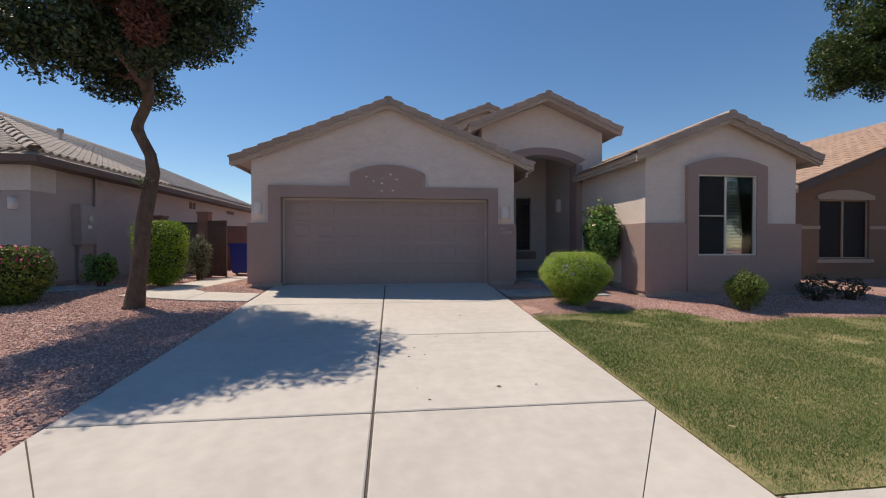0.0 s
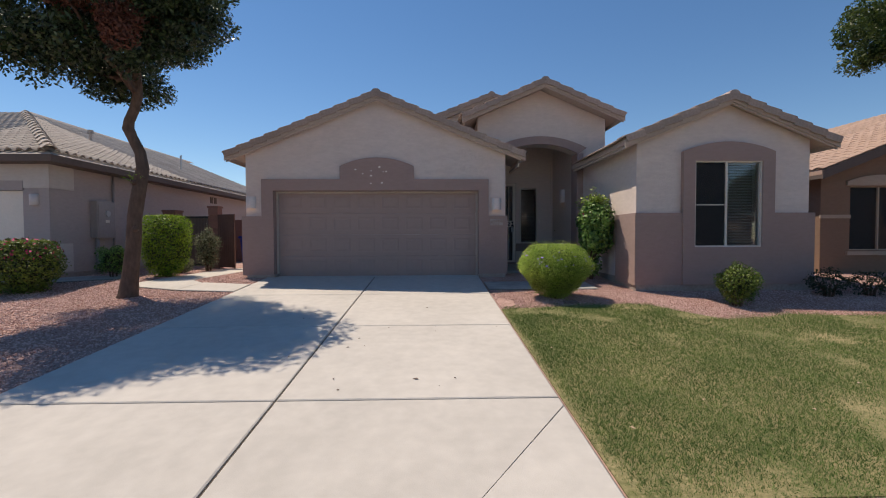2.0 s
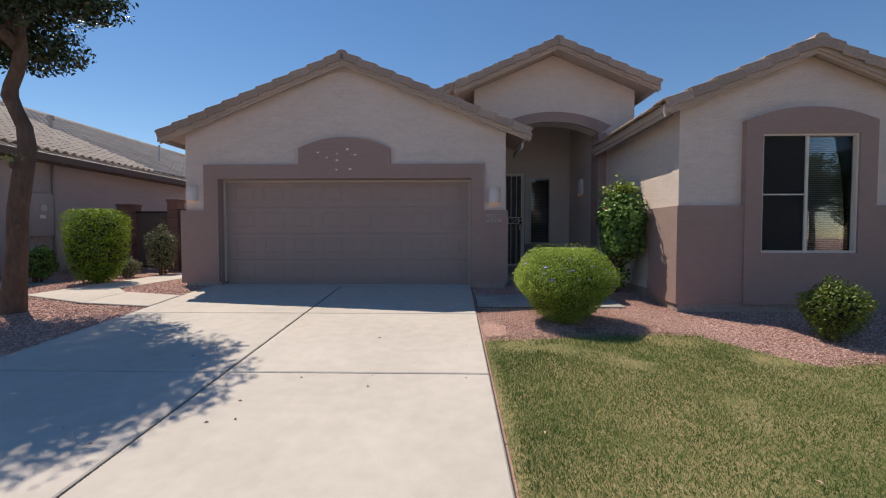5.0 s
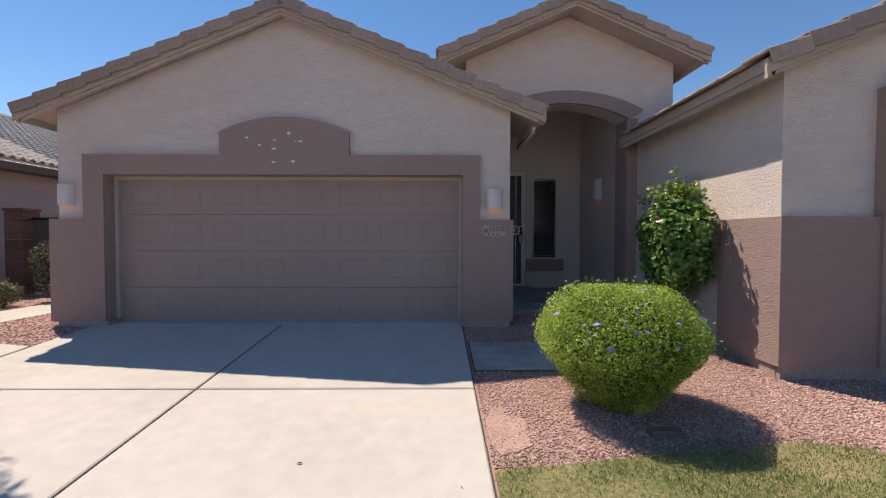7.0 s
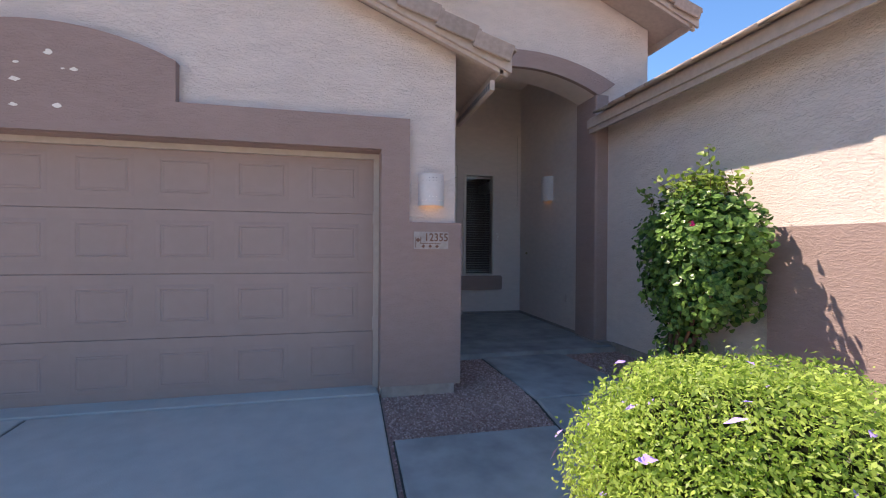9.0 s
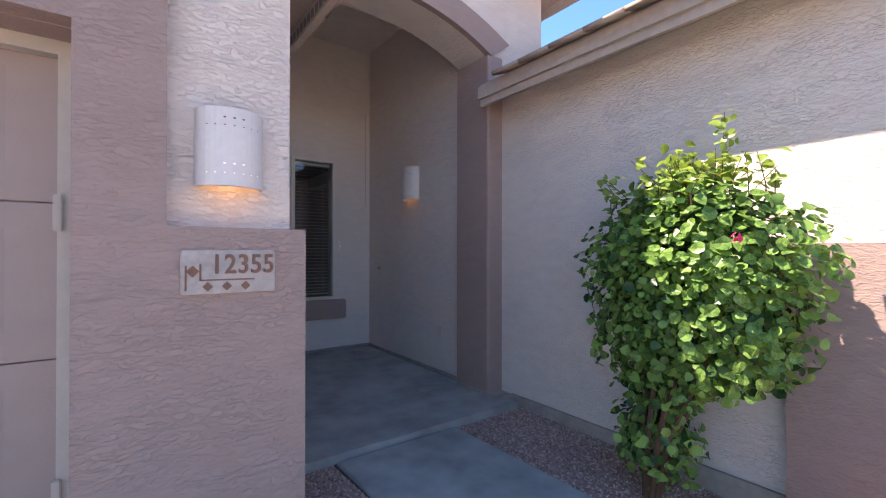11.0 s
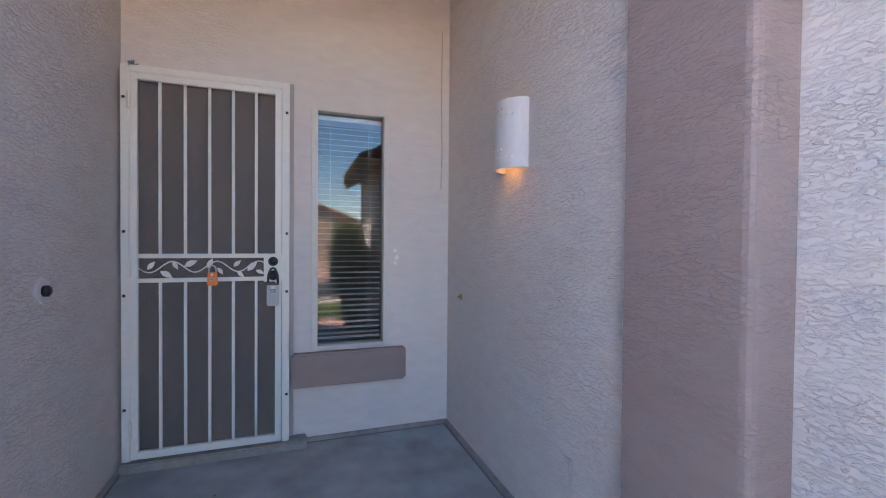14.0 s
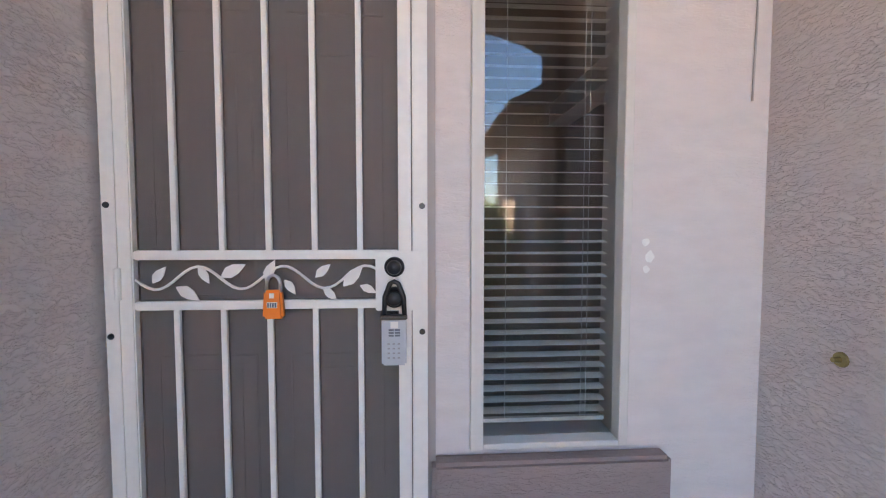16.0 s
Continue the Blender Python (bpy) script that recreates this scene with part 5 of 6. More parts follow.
HEART_TRI = ((0, 1, 2), (0, 2, 3), (0, 3, 4), (0, 4, 5), (0, 5, 6), (0, 6, 7))
bougainvillea()
bm = block(3.86, 4.12, 7.0, 7.12, 0.36, 0.44, 0.02)
tagged(part("flat_rock", bm, M_ROCK), "flat brown rock in the gravel under the shrub", "rock")


# ---- next house, grey ----
def barrel_tile(w, length, rise, n=6):
    """A half-round roof tile: x down the slope, y across, z up."""
    bm = bmesh.new()
    rows = []
    for x, k in ((0, 0.96), (length, 1.0)):
        rows.append([bm.verts.new((x, -w / 2 + w * i / n, rise * k * math.sin(math.pi * i / n))) for i in range(n + 1)])
    low = [bm.verts.new((length, v.co.y, v.co.z - 0.025)) for v in rows[1]]
    for i in range(n):
        bm.faces.new((rows[0][i], rows[0][i + 1], rows[1][i + 1], rows[1][i]))
        bm.faces.new((rows[1][i], rows[1][i + 1], low[i + 1], low[i]))
    return bm


def tile_plane(roof, mesh, start, across, down, spots, keep=300, near=None):
    """Lays tiles at (column, row) spots of a roof plane; the nearest are objects of their own, the rest one mesh."""
    d, a = Vector(down).normalized(), Vector(across).normalized()
    n = d.cross(a)
    if n.z < 0:
        n = -n
    ax = (d + n * 0.03).normalized()
    up = (n - ax * n.dot(ax)).normalized()
    m = Matrix((ax, a, up)).transposed()
    spots = sorted(spots, key=near)
    inv = true_matrix(roof).inverted()
    for c, r in spots[:keep]:
        ob = new("roof_tile", mesh)
        ob.parent = roof
        ob.matrix_parent_inverse = inv
        t = m.to_4x4()
        t.translation = Vector(start) + a * c + d * r
        ob.matrix_basis = t
    rest = spots[keep:]
    if rest:
        vs = [tuple(v.co) for v in mesh.vertices]
        fs = [tuple(p.vertices) for p in mesh.polygons]
        pl = np.array([Vector(start) + a * c + d * r for c, r in rest])
        me = soup("tile_field", vs, fs, np.repeat(np.array(m)[None], len(pl), 0), pl, mesh.materials[0])
        tagged(part("tile_field", me, None, roof), kind="stuff")


def grey_house():
    h = thing("grey_house", (-11, 10, 0.6), "grey stucco house with barrel tile roof next door", "house")
    X, Y0, Y1, W = -7.57, 10.0, 25.0, -20.0
    for q in ((X - 0.2, X, Y0 + 0.2, Y1, 0.5, 3.5), (-8.18, X, Y0, Y0 + 0.2, 0.5, 3.5), (-13.2, -8.18, Y0, Y0 + 0.2, 2.72, 3.5),
              (W, -13.2, Y0, Y0 + 0.2, 0.5, 3.5), (W, W + 0.2, Y0 + 0.2, Y1, 0.5, 3.5), (W + 0.2, X - 0.2, Y1 - 0.2, Y1, 0.5, 3.5)):
        part("wall", block(*q), M_GREYWALL, h)
    bm = bmesh.new()
    bx(bm, W, X + 0.03, Y0 - 0.03, Y0, 2.95, 3.5)
    bx(bm, -8.15, X + 0.03, Y0 - 0.03, Y0, 2.78, 2.95)
    bx(bm, X, X + 0.03, Y0, 10.68, 2.78, 3.5)
    part("upper_wall", bm, M_PALEWALL, h, "pale off-white stucco band under the eave")
    bm = bmesh.new()
    bx(bm, -13.2, -8.15, Y0 - 0.04, Y0, 2.73, 2.95)
    part("lintel", bm, M_GREYWALL, h)
    gd = part("garage_door", block(-13.2, -8.18, Y0 + 0.1, Y0 + 0.15, 0.55, 2.73), M_WHITE, h, "white sectional garage door")
    for i in range(4):
        part("door_section", block(-13.15, -8.2, Y0 + 0.085, Y0 + 0.1, 0.62 + 0.53 * i, 1.13 + 0.53 * i, 0.006), M_WHITE, gd)
    bm = bmesh.new()
    tube(bm, [(-7.9, Y0 - 0.01, 2.37), (-7.9, Y0 - 0.01, 2.63)], 0.1, 16)
    part("porch_light", bm, M_CERAMIC, h, "white half-round wall light", True)
    # pale repair patch and screed at the foot of the side wall
    part("utility_cover", block(X, X + 0.02, 10.25, 10.62, 0.75, 1.45), M_PALEWALL, h)
    bm = bmesh.new()
    bx(bm, X, X + 0.03, Y0 + 0.0, Y1, 0.5, 0.72)
    part("footing", bm, M_FOUND, h)
    mb = part("meter_box", block(X, X + 0.18, 11.2, 11.85, 1.58, 2.58, 0.012), M_BOX, h, "grey painted electric meter cabinet")
    part("meter_door", block(X + 0.18, X + 0.195, 11.24, 11.62, 1.64, 2.52, 0.006), M_BOX, mb)
    bm = bmesh.new()
    tube(bm, [(X + 0.19, 11.55, 2.25), (X + 0.23, 11.55, 2.25)], [0.085, 0.08], 18)
    part("meter_dial", bm, M_LOCKGREY, mb)
    part("label_plate", block(X + 0.196, X + 0.199, 11.48, 11.62, 2.0, 2.08), M_WHITE, mb)
    for nm, pts, r in (("conduit", [(X + 0.05, 11.99, 0.9), (X + 0.05, 11.99, 3.4)], 0.03), ("riser", [(X + 0.08, 11.35, 0.6), (X + 0.08, 11.35, 1.58)], 0.04), ("gas_pipe", [(X + 0.12, 12.3, 0.6), (X + 0.12, 12.3, 1.25), (X + 0.02, 12.3, 1.3)], 0.025)):
        bm = bmesh.new()
        tube(bm, pts, r, 8)
        part(nm, bm, M_BOX, h, smooth=True)
    for y in (17.4, 17.7):
        part("wall_vent", block(X, X + 0.02, y, y + 0.2, 3.0, 3.25), M_DARKWOOD, h)
    for y in (21.2,):
        part("wall_vent", block(X, X + 0.02, y, y + 0.9, 3.05, 3.2), M_DARKWOOD, h)
    # hip roof
    ex, ey, ez, p, run = X + 0.5, Y0 - 0.5, 3.5, 0.415, 6.4
    rx, rz = ex - run, ez + run * p
    bm = bmesh.new()
    v = [bm.verts.new(q) for q in ((ex - 0.035, ey + 0.035, ez), (ex - 0.035, Y1 + 0.5, ez), (rx, Y1 + 0.5, rz), (rx, ey + run, rz), (W - 0.5, ey + 0.035, ez), (W - 0.5, ey + run, rz))]
    bm.faces.new((v[0], v[1], v[2], v[3]))
    bm.faces.new((v[0], v[3], v[5], v[4]))
    w = [bm.verts.new(q.co - Vector((0, 0, 0.12))) for q in v]
    bm.faces.new((w[0], w[3], w[2], w[1]))
    bm.faces.new((w[0], w[4], w[5], w[3]))
    for i, j in ((0, 1), (4, 0)):
        bm.faces.new((v[i], w[i], w[j], v[j]))
    roof = part("roof", bm, M_TILE_GREY, h)
    bm = bmesh.new()
    bx(bm, ex - 0.03, ex, ey, Y1 + 0.5, ez - 0.17, ez - 0.01)
    bx(bm, W - 0.5, ex - 0.03, ey, ey + 0.03, ez - 0.17, ez - 0.01)
    bx(bm, X, ex - 0.03, ey + 0.03, Y1 + 0.5, ez - 0.16, ez - 0.13)
    bx(bm, W, X, ey + 0.03, Y0, ez - 0.16, ez - 0.13)
    part("fascia", bm, M_DARKWOOD, h, "dark brown fascia and soffit")
    me = mesh_of("roof_tile", barrel_tile(0.205, 0.36, 0.08), M_TILE_GREY)
    slope = math.hypot(run, run * p)
    rows = int(slope / 0.32)
    k = run / slope
    east = [(0.24 * c + 0.12, 0.32 * r - 0.01) for r in range(rows) for c in range(int((Y1 + 0.5 - ey) / 0.24)) if 0.24 * c + 0.12 > run - 0.32 * (r + 0.5) * k]
    tile_plane(roof, me, (rx, ey, rz + 0.02), (0, 1, 0), (1, 0, -p), east, 220, lambda s: s[0])
    front = [(0.24 * c + 0.12, 0.32 * r - 0.01) for r in range(rows) for c in range(52) if 0.24 * c + 0.12 > run - 0.32 * (r + 0.5) * k]
    tile_plane(roof, me, (ex, ey + run, rz + 0.02), (-1, 0, 0), (0, -1, -p), front, 80, lambda s: s[0])
    cap = mesh_of("hip_tile", barrel_tile(0.3, 0.42, 0.12), M_TILE_GREY)
    hip = Vector((ex - rx, ey - (ey + run), ez - rz))
    steps = 16
    inv = true_matrix(roof).inverted()
    for i in range(steps):
        d = hip.normalized()
        a = Vector((0, 0, 1)).cross(d).normalized()
        up = d.cross(a)
        ax = (d + up * 0.05).normalized()
        m = Matrix((ax, a, (up - ax * up.dot(ax)).normalized())).transposed().to_4x4()
        m.translation = Vector((rx, ey + run, rz + 0.06)) + hip * (i / steps)
        ob = new("hip_tile", cap)
        ob.parent = roof
        ob.matrix_parent_inverse = inv
        ob.matrix_basis = m
    for i in range(30):
        m = Matrix(((0, -1, 0), (1, 0, 0), (0, 0, 1))).to_4x4()
        m.translation = Vector((rx, ey + run + 0.36 * i, rz + 0.04))
        ob = new("ridge_tile", cap)
        ob.parent = roof
        ob.matrix_parent_inverse = inv
        ob.matrix_basis = m
    bm = bmesh.new()
    tube(bm, [(-9.3, 18.4, 4.3), (-9.3, 18.4, 5.05), (-9.22, 18.3, 5.1)], 0.035, 8)
    part("vent_pipe", bm, M_LOCKGREY, h)
    bm = bmesh.new()
    tube(bm, [(-10.6, 15.2, 4.75), (-10.6, 15.2, 5.3)], 0.05, 10)
    tube(bm, [(-10.6, 15.2, 5.3), (-10.6, 15.2, 5.42)], [0.1, 0.085], 12)
    part("flue_cap", bm, M_TILE_GREY, h)


grey_house()


# ---- next house, brown ----
def brown_house():
    h = thing("brown_house", (15, 10.4, 0.6), "brown stucco gable house with pink tile roof", "house")
    L, R, Y, pitch = 11.6, 25.6, 10.4, 0.39
    ax, az = 18.6, 3.22 + 0.39 * 7.4
    wx0, wx1, wz0, wz1 = 12.38, 14.0, 1.2, 2.86
    bm = bmesh.new()
    bx(bm, L, wx0, Y, Y + 0.2, 0.5, wz1)
    bx(bm, wx1, R, Y, Y + 0.2, 0.5, wz1)
    bx(bm, wx0, wx1, Y, Y + 0.2, 0.5, wz0)
    prism(bm, [(L, wz1), (R, wz1), (R, az - (R - ax) * pitch - 0.15), (ax, az - 0.15), (L, az - (ax - L) * pitch - 0.15)], Y, Y + 0.2)
    bx(bm, L, L + 0.2, Y + 0.2, 24, 0.5, 3.25)
    bx(bm, R - 0.2, R, Y + 0.2, 24, 0.5, 3.25)
    bx(bm, L + 0.2, R - 0.2, 23.8, 24, 0.5, 3.25)
    bx(bm, wx0 - 0.3, wx1 + 0.3, Y + 1.2, Y + 1.3, 0.6, 3.1)
    part("wall", bm, M_TANWALL, h)
    bm = bmesh.new()
    bx(bm, L - 0.03, wx0, Y - 0.03, Y, 2.03, 2.12)
    bx(bm, wx1, R, Y - 0.03, Y, 2.03, 2.12)
    bx(bm, wx0 - 0.1, wx1 + 0.1, Y - 0.06, Y, 1.07, 1.17)
    a = arc(wx0 - 0.12, wx1 + 0.12, 2.98, 0.17)
    prism(bm, [(wx0 - 0.12, 2.87), (wx1 + 0.12, 2.87)] + a[::-1], Y - 0.06, Y)
    part("trim", bm, M_TANTRIM, h, "light tan stucco bands and arched window head")
    w = part("window", block(wx0, wx1, Y + 0.09, Y + 0.1, wz0, wz1), M_SUNSCREEN, h, "dark screened sliding window")
    bm = bmesh.new()
    for x0, x1 in ((wx0, wx0 + 0.03), (wx1 - 0.03, wx1), ((wx0 + wx1) / 2 - 0.02, (wx0 + wx1) / 2 + 0.02)):
        bx(bm, x0, x1, Y + 0.05, Y + 0.088, wz0, wz1)
    bx(bm, wx0, wx1, Y + 0.05, Y + 0.088, wz0 - 0.0, wz0 + 0.025)
    bx(bm, wx0, wx1, Y + 0.05, Y + 0.088, wz1 - 0.025, wz1)
    part("frame", bm, M_TANTRIM, w)
    y0, y1, e = 9.9, 22.0, 11.2
    ze = az - (ax - e) * pitch
    bm = bmesh.new()
    prism(bm, [(ax, az), (e, ze), (e, ze - 0.12), (ax, az - 0.13), (2 * ax - e, ze - 0.12), (2 * ax - e, ze)], y0 + 0.05, y1)
    roof = part("roof", bm, M_TILE_PINK, h)
    bm = bmesh.new()
    prism(bm, [(ax, az - 0.02), (e, ze - 0.02), (e, ze - 0.24), (ax, az - 0.24), (2 * ax - e, ze - 0.24), (2 * ax - e, ze - 0.02)], y0 + 0.02, y0 + 0.05)
    bx(bm, e, e + 0.04, y0 + 0.05, y1, ze - 0.22, ze - 0.13)
    part("fascia", bm, M_DARKWOOD, h, "dark brown bargeboard")
    me = mesh_of("roof_tile", barrel_tile(0.29, 0.4, 0.045), M_TILE_PINK)
    slope = math.hypot(ax - e, (ax - e) * pitch)
    spots = [(0.3 * c + 0.15, 0.36 * r) for r in range(int(slope / 0.36)) for c in range(int((y1 - y0) / 0.3))]
    tile_plane(roof, me, (ax, y0, az + 0.02), (0, 1, 0), (-1, 0, -pitch), spots, 260, lambda s: s[0])


brown_house()


# ---- side yard ----
def side_yard():
    def pillar(x, y, w, z):
        p = thing("block_pillar", (x, y, 0.6), "reddish brown slump block fence pillar", "fence pillar", "side yard pillars")
        n = 9
        h = (z - 0.6) / n
        for i in range(n):
            part("block", block(x - w / 2, x + w / 2, y - w / 2, y + w / 2, 0.59 + h * i, 0.59 + h * (i + 1) - 0.008, 0.008), M_BLOCK, p)
        part("cap", block(x - w / 2 - 0.02, x + w / 2 + 0.02, y - w / 2 - 0.02, y + w / 2 + 0.02, z - 0.01, z + 0.05, 0.008), M_BLOCK, p)
    pillar(-6.65, 13.3, 0.4, 2.4)
    pillar(-5.3, 13.25, 0.3, 2.52)
    g = thing("iron_gate_panel", (-6.0, 13.3, 0.6), "dark iron fence panel between the pillars", "fence panel")
    for z in (0.7, 2.2):
        part("rail", block(-6.44, -5.46, 13.28, 13.32, z, z + 0.06), M_BLACK, g)
    me = mesh_of("board", block(-0.045, 0.045, 13.29, 13.31, 0.76, 2.2), M_DARKWOOD)
    for i in range(10):
        b = new("board", me)
        b.parent = g
        b.matrix_basis = pose(-6.39 + 0.0965 * i + 6.0, -13.3, -0.6)
    w = thing("side_gate", (-5.1, 13.1, 0.6), "brown metal side gate standing open", "gate")
    d = Vector((0.66, -0.25, 0)).normalized()
    o = Vector((-5.13, 13.08, 0))
    def plank(a, b, z0, z1, t, mat, name):
        bm = bmesh.new()
        n = Vector((-d.y, d.x, 0)) * t
        q = [o + d * a - n, o + d * b - n, o + d * b + n, o + d * a + n]
        lo, hi = [bm.verts.new((p.x, p.y, z0)) for p in q], [bm.verts.new((p.x, p.y, z1)) for p in q]
        bm.faces.new(lo)
        bm.faces.new(hi)
        for i in range(4):
            bm.faces.new((lo[i], lo[(i + 1) % 4], hi[(i + 1) % 4], hi[i]))
        part(name, bm, mat, w)
    plank(0, 0.05, 0.6, 2.3, 0.02, M_RUST, "stile")
    plank(0.6, 0.65, 0.6, 2.3, 0.02, M_RUST, "stile")
    plank(0.05, 0.6, 2.24, 2.3, 0.02, M_RUST, "rail")
    plank(0.05, 0.6, 0.66, 0.72, 0.02, M_RUST, "rail")
    for i in range(7):
        plank(0.052 + 0.078 * i, 0.126 + 0.078 * i, 0.72, 2.24, 0.008, M_RUST, "slat")
    bm = bmesh.new()
    bx(bm, -7.4, -2.97, 17.0, 17.2, 0.55, 2.3)
    setting("wall_side_yard", bm, M_BLOCK, "reddish block wall at the back of the side yard")
    b = thing("recycling_bin", (-4.52, 14.1, 0.61), "blue plastic wheeled recycling bin with closed lid", "wheelie bin")
    bm = block(-4.8, -4.24, 13.8, 14.45, 0.68, 1.55, 0.03)
    for v in bm.verts:
        k = 0.8 + 0.2 * (v.co.z - 0.68) / 0.87
        v.co.x, v.co.y = -4.52 + (v.co.x + 4.52) * k, 14.12 + (v.co.y - 14.12) * k
    part("body", bm, M_BLUE, b)
    part("lid", block(-4.84, -4.2, 13.76, 14.5, 1.55, 1.63, 0.02), M_BLUE, b)
    for x in (-4.77, -4.27):
        bm = bmesh.new()
        tube(bm, [(x - 0.03, 14.4, 0.73), (x + 0.03, 14.4, 0.73)], 0.125, 16)
        part("wheel", bm, M_BLACK, b)
    bm = bmesh.new()
    tube(bm, [(-4.78, 14.55, 1.5), (-4.26, 14.55, 1.5)], 0.02, 8)
    part("handle", bm, M_BLUE, b)


side_yard()


# ---- across the street ----
def far_house():
    h = thing("far_house", (6, -24, -0.2), "tan stucco house with tile roof across the street", "house")
    bm = bmesh.new()
    bx(bm, 0, 12, -33, -22, -0.2, 3.0)
    prism(bm, [(0, 3.0), (12, 3.0), (6, 5.4)], -33, -22)
    part("wall", bm, M_TANTRIM, h)
    bm = bmesh.new()
    for s in (-1, 1):
        prism(bm, [(6, 5.65), (6 + s * 6.6, 3.0), (6 + s * 6.6, 2.85), (6, 5.45)], -33.5, -21.5)
    part("roof", bm, M_TILE_PINK, h)
    part("garage_door", block(1.2, 6.0, -22.0, -21.95, -0.2, 1.95), M_WHITE, h)
    win = part("window", block(8.0, 10.2, -22.0, -21.94, 0.7, 2.1), M_BLACK, h)
    part("sill", block(7.9, 10.3, -21.94, -21.88, 0.6, 0.7), M_TANTRIM, win)
    copy_thing(h, pose(-13, -24, -0.2))
    copy_thing(h, pose(25, -24, -0.2))
    w = thing("block_fence", (-8, -18, -0.2), "brown block yard wall across the street", "fence")
    for i in range(10):
        part("panel", block(-14 + 1.4 * i, -12.62 + 1.4 * i, -18.1, -17.9, -0.2, 1.6), M_BLOCK, w)
    bush("far_shrub", (-1.5, -16, 0.6), (0.9, 0.9, 0.8), -0.2, 2500, 0.12, F_HEDGE, "rounded green shrub across the street", 41)
    bush("far_shrub", (3.5, -16.5, 0.5), (0.8, 0.8, 0.7), -0.2, 2500, 0.12, F_HEDGE, "rounded green shrub across the street", 42)


far_house()


def far_tree(x, y, height, spread, seed):
    rng = np.random.default_rng(seed)
    t = thing("far_tree", (x, y, -0.2), "tall dark green shade tree across the street", "tree", "trees across the street")
    bm = bmesh.new()
    tube(bm, [(x, y, -0.25), (x + 0.1, y, 1.2), (x - 0.1, y + 0.1, 0.5 * height), (x, y, 0.85 * height)], [0.25, 0.2, 0.14, 0.03], 10)
    part("trunk", bm, M_BARK, t, smooth=True)
    P, D = [], []
    for i in range(34):
        p = rng.normal(size=3)
        c = np.array((x, y, 0.6 * height)) + p / np.linalg.norm(p) * np.array((spread, spread, 0.4 * height)) * rng.uniform(0.3, 0.85)
        q, d = clump_points(rng, 260, c, rng.uniform(0.7, 1.1, 3))
        P.append(q), D.append(d)
        if i < 8:
            bm = bmesh.new()
            tube(bm, [(x, y, 0.4 * height), tuple(c)], [0.08, 0.02], 6)
            part("limb", bm, M_BARK, t, smooth=True)
    leaves("crown", rng, np.concatenate(P), np.concatenate(D), 0.3, F_TREE2, t, wild=0.9)


for k, (x, y, height, spread) in enumerate(((22.0, -19.0, 6.5, 2.6), (29.0, -18.0, 8.0, 3.2), (36.0, -20.0, 7.0, 3.0), (44.0, -19.0, 8.5, 3.4))):
    far_tree(x, y, height, spread, 71 + k)
bm = bmesh.new()
bx(bm, -90, 90, -1.3, -1.15, -0.33, -0.17)
setting("kerb", bm, M_CONCRETE, "concrete kerb along the street", "kerb")


# vented blocking under the garage eave
bm = bmesh.new()
bx(bm, 3.6, 3.64, 9.82, 11.0, 3.26, 3.35)
vent = tagged(part("eave_vent", bm, M_WOOD), "painted slotted vent strip under the garage eave", "eave vent", kind="structure")
for i in range(18):
    part("slot", block(3.597, 3.6, 9.84 + 0.063 * i, 9.88 + 0.063 * i, 3.28, 3.325), M_KEYS, vent)

# dry leaves on the concrete
rng = random.Random(12)
for i in range(22):
    x, y = rng.uniform(-0.5, 2.5), rng.uniform(3.4, 6.6)
    if i > 15:
        x, y = rng.uniform(3.6, 5.3), rng.uniform(11.6, 13.3)
    z = 0.672 if y > 11 else base_z(x, y) + 0.032
    bm = bmesh.new()
    s, a = rng.uniform(0.008, 0.022), rng.uniform(0, 6.28)
    c, d = math.cos(a) * s, math.sin(a) * s
    v = [bm.verts.new(q) for q in ((x - c, y - d, z), (x + d * 0.5, y - c * 0.5, z + 0.006), (x + c, y + d, z + 0.001), (x - d * 0.5, y + c * 0.5, z + 0.006))]
    bm.faces.new(v)
    tagged(part("dry_leaf", bm, M_TWIG), "small dry brown leaf lying on the concrete", "leaf", "fallen leaves")


for x, y, s, mat in ((1.364, 3.726, 0.036, M_TWIG), (0.553, 3.755, 0.018, M_TWIG), (1.75, 3.74, 0.016, M_TWIG), (1.444, 6.668, 0.022, M_TWIG), (3.05, 2.75, 0.03, M_LITTER), (3.9, 3.2, 0.028, M_LITTER),
                     (3.3, 3.9, 0.026, M_LITTER), (4.7, 3.0, 0.03, M_LITTER), (4.4, 4.1, 0.025, M_LITTER), (5.6, 3.5, 0.03, M_LITTER), (2.95, 4.6, 0.024, M_LITTER), (6.4, 4.4, 0.03, M_LITTER)):
    bm = bmesh.new()
    z = base_z(x, y) + 0.034
    c, d = math.cos(9 * x) * s, math.sin(9 * x) * s
    v = [bm.verts.new(q) for q in ((x - c, y - d, z), (x + d * 0.4, y - c * 0.4, z + 0.007), (x + c, y + d, z + 0.002), (x - d * 0.4, y + c * 0.4, z + 0.007))]
    bm.faces.new(v)
    tagged(part("dry_leaf", bm, mat), "curled dry leaf lying on the ground", "leaf", "fallen leaves")

# pale bare dirt where the gravel has worn away beside the drive
DIRT = [(2.68 + 0.3 * (0.5 + 0.5 * math.cos(0.52 * k)) * (1 + 0.25 * math.sin(2.3 * k)), 7.12 + 0.34 * math.sin(0.52 * k) * (1 + 0.2 * math.cos(1.7 * k))) for k in range(12)]
sheet("bare_dirt", DIRT, M_DIRT, 0.006, "pale bare dirt beside the driveway", 0.03)


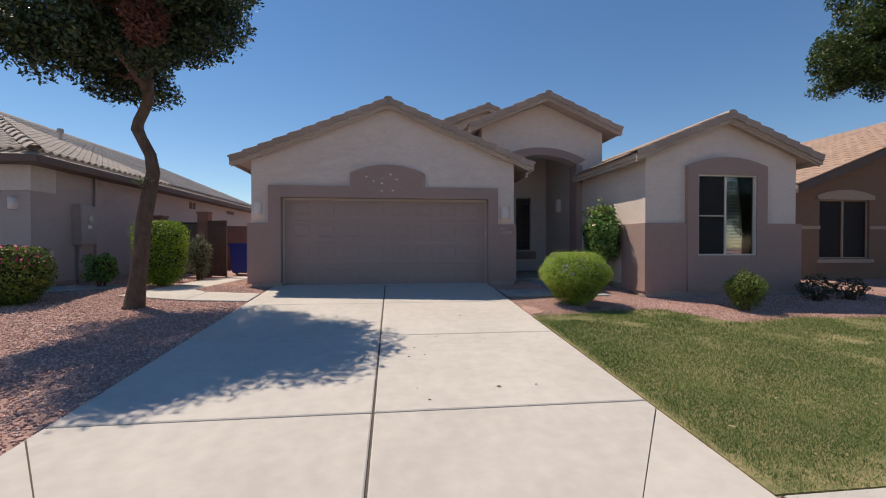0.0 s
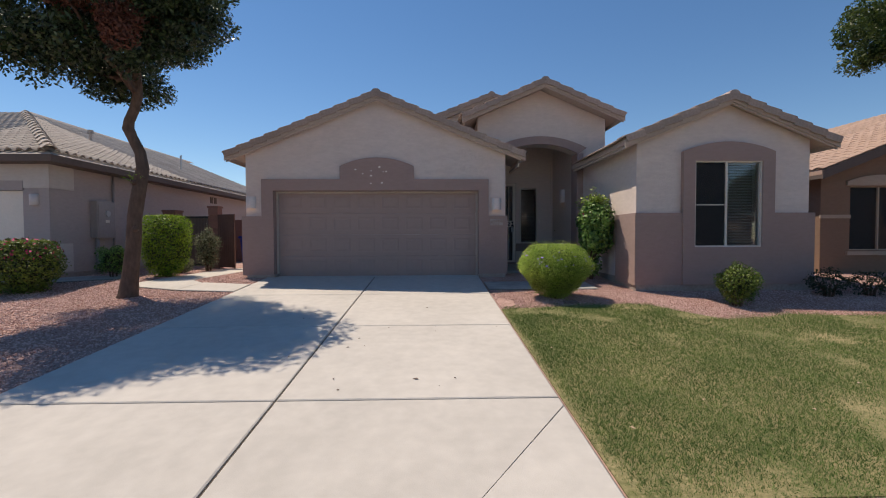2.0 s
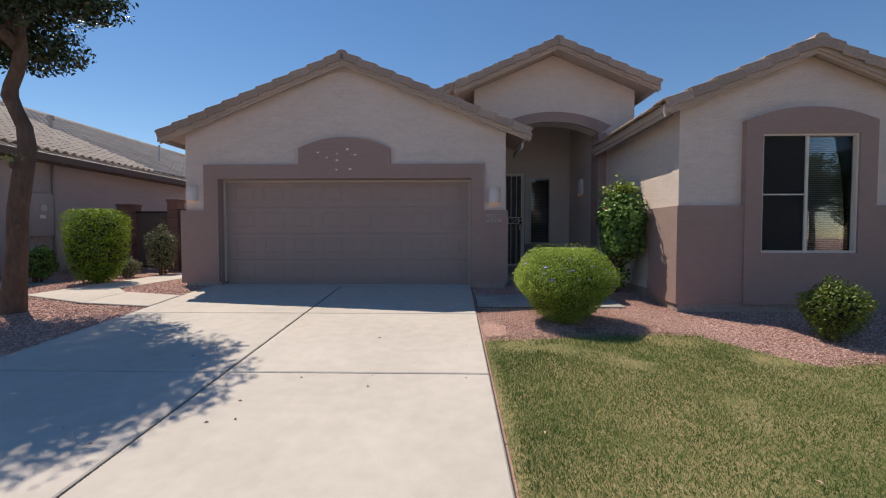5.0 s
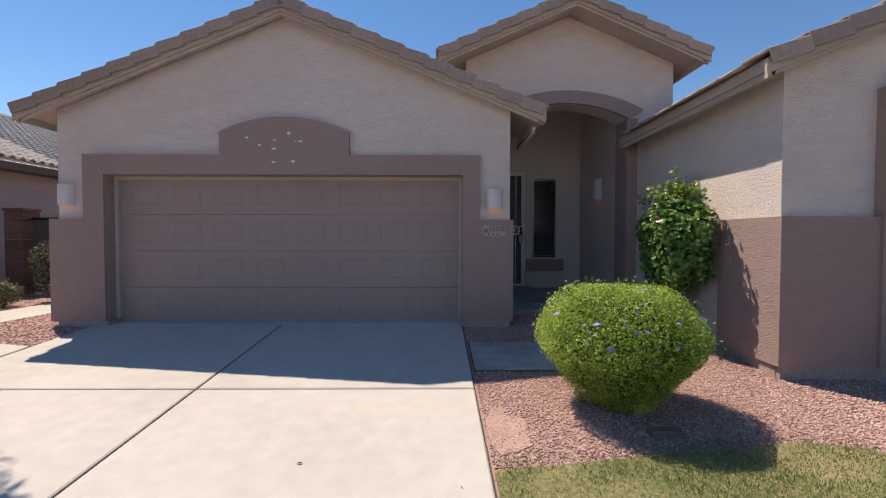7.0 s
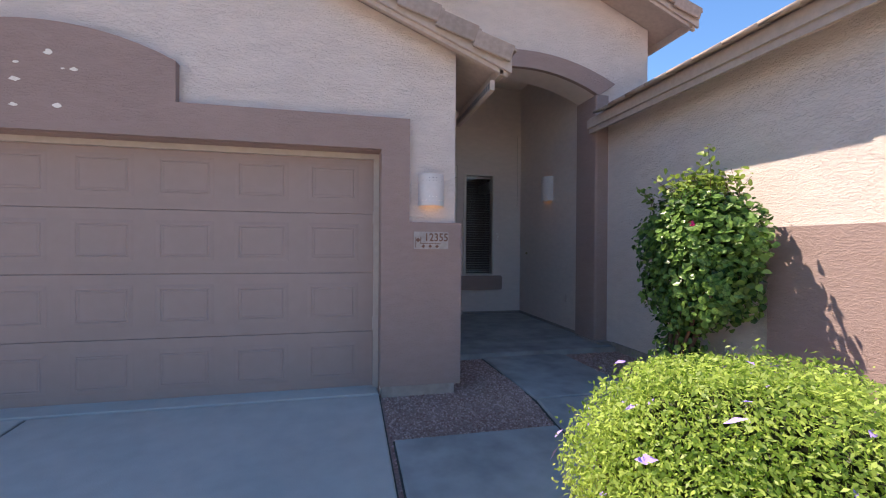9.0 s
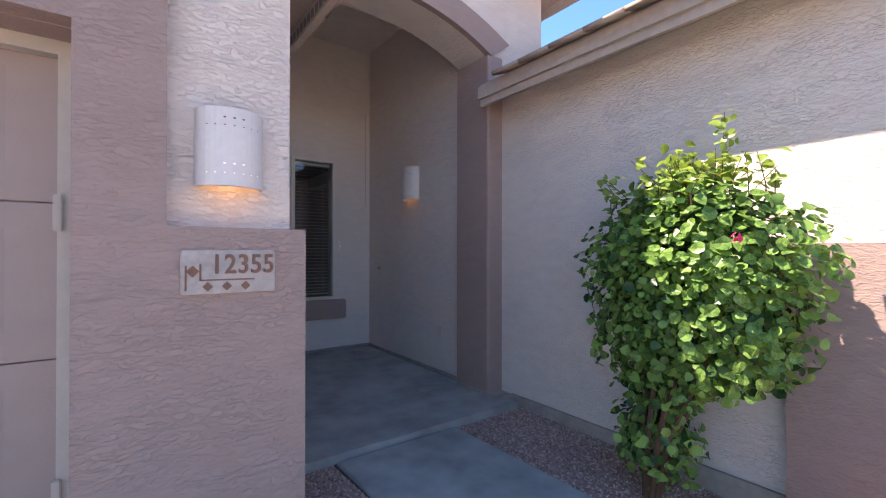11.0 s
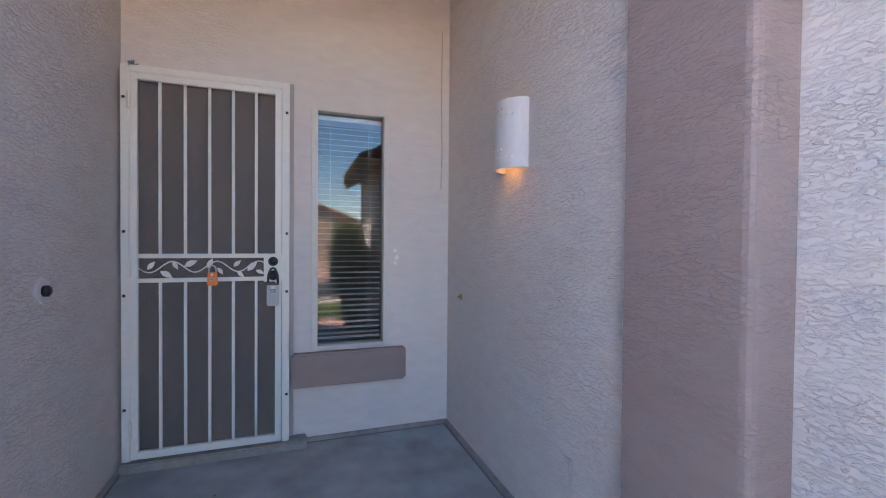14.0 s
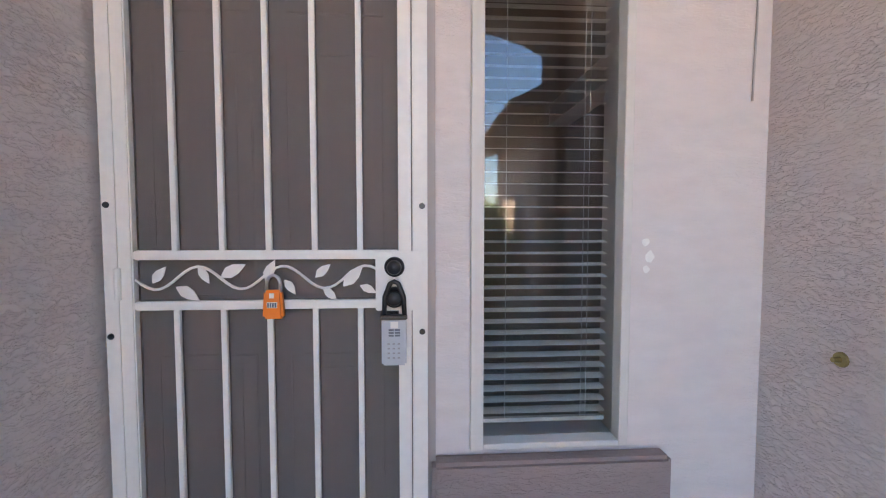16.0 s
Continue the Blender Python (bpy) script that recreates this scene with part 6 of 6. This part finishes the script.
# ---- gravel and grass ----
def inside(px, py, poly):
    ok = np.zeros(len(px), bool)
    j = len(poly) - 1
    for i in range(len(poly)):
        (xi, yi), (xj, yj) = poly[i], poly[j]
        hit = ((yi > py) != (yj > py)) & (px < (xj - xi) * (py - yi) / (yj - yi + 1e-12) + xi)
        ok ^= hit
        j = i
    return ok


def heights(y):
    return -0.11 + 0.072 * np.minimum(y, 9.9)


def gravel(name, box, n, size, seed, label):
    rng = np.random.default_rng(seed)
    x, y = rng.uniform(box[0], box[1], n), rng.uniform(box[2], box[3], n)
    off = np.ones(n, bool)
    for poly in PAVED:
        off &= ~inside(x, y, poly)
    off &= ~inside(x + rng.normal(size=n) * 0.05, y + rng.normal(size=n) * 0.06, DIRT) | (rng.random(n) < 0.7)
    x, y = x[off], y[off]
    p = np.column_stack((x, y, heights(y) + 0.004))
    nrm = rng.normal(size=p.shape) * 0.35 + (0, 0, 1)
    t = turns_for(nrm, size * rng.uniform(0.45, 1.3, len(p)), rng, (1, 0.75, 0.55))
    tagged(part(name, soup(name, STONE, STONE_FACES, t, p, M_STONES), None), label, "gravel", kind="stuff")


HOUSE = [[(-2.92, 9.86), (3.33, 9.86), (3.33, 25), (-2.92, 25)], [(5.63, 8.05), (9.4, 8.05), (9.4, 25), (5.63, 25)], [(3.24, 10.87), (5.6, 10.87), (5.6, 25), (3.24, 25)]]
PAVED = [[(DL, -1.2), (DR, -1.2), (DR, 10), (DL, 10)], LAWN] + ENTRY_PATH + SIDE_PATH + NEXT_DRIVE + HOUSE
gravel("gravel_by_entry", (2.68, 5.7, 6.3, 10.9), 52000, 0.0115, 51, "pinkish crushed granite gravel beside the path")
gravel("gravel_by_wing", (5.6, 11.4, 5.8, 8.2), 26000, 0.015, 52, "pinkish crushed granite gravel under the windows")
gravel("gravel_yard", (-8.0, -2.43, 2.1, 10.0), 46000, 0.019, 53, "pinkish crushed granite gravel round the tree")
gravel("gravel_side", (-7.4, -2.97, 10.0, 13.2), 8000, 0.02, 54, "pinkish crushed granite gravel by the side gate")


def grass():
    rng = np.random.default_rng(61)
    n = 520000
    x, y = 2.6 + 9.5 * rng.random(n) ** 1.25, rng.uniform(1.9, 7.0, n)
    edge = [(px + 0.03 * math.sin(7 * px), py) for px, py in LAWN]
    ok = inside(x + rng.normal(size=n) * 0.06, y + rng.normal(size=n) * 0.13, edge)
    thin = np.array([noise.noise((1.1 * a, 1.2 * b, 3.7)) + 0.4 * noise.noise((3.2 * a, 3.4 * b, 1.1)) for a, b in zip(x, y)])
    ok &= (rng.random(n) > 0.08 + np.clip((thin - 0.2 + 0.07 * np.clip(x - 4.5, 0, 4)) * 1.8, 0, 0.78)) & (x > 2.67) & (rng.random(n) < 0.15 + (x - 2.66) * 6)
    x, y = x[ok], y[ok]
    p = np.column_stack((x, y, heights(y) + 0.012))
    nrm = rng.normal(size=p.shape) * (0.55, 0.55, 0.2) + (0, 0, 1)
    t = turns_for(nrm, rng.uniform(0.6, 1.3, len(p)) * 0.027, rng)
    me = soup("grass", ((-0.07, 0, 0), (0.07, 0, 0), (0.02, 0.12, 1.0)), ((0, 1, 2),), t, p, F_GRASS)
    tagged(part("grass", me, None), "short patchy lawn grass", "grass", kind="stuff")


grass()
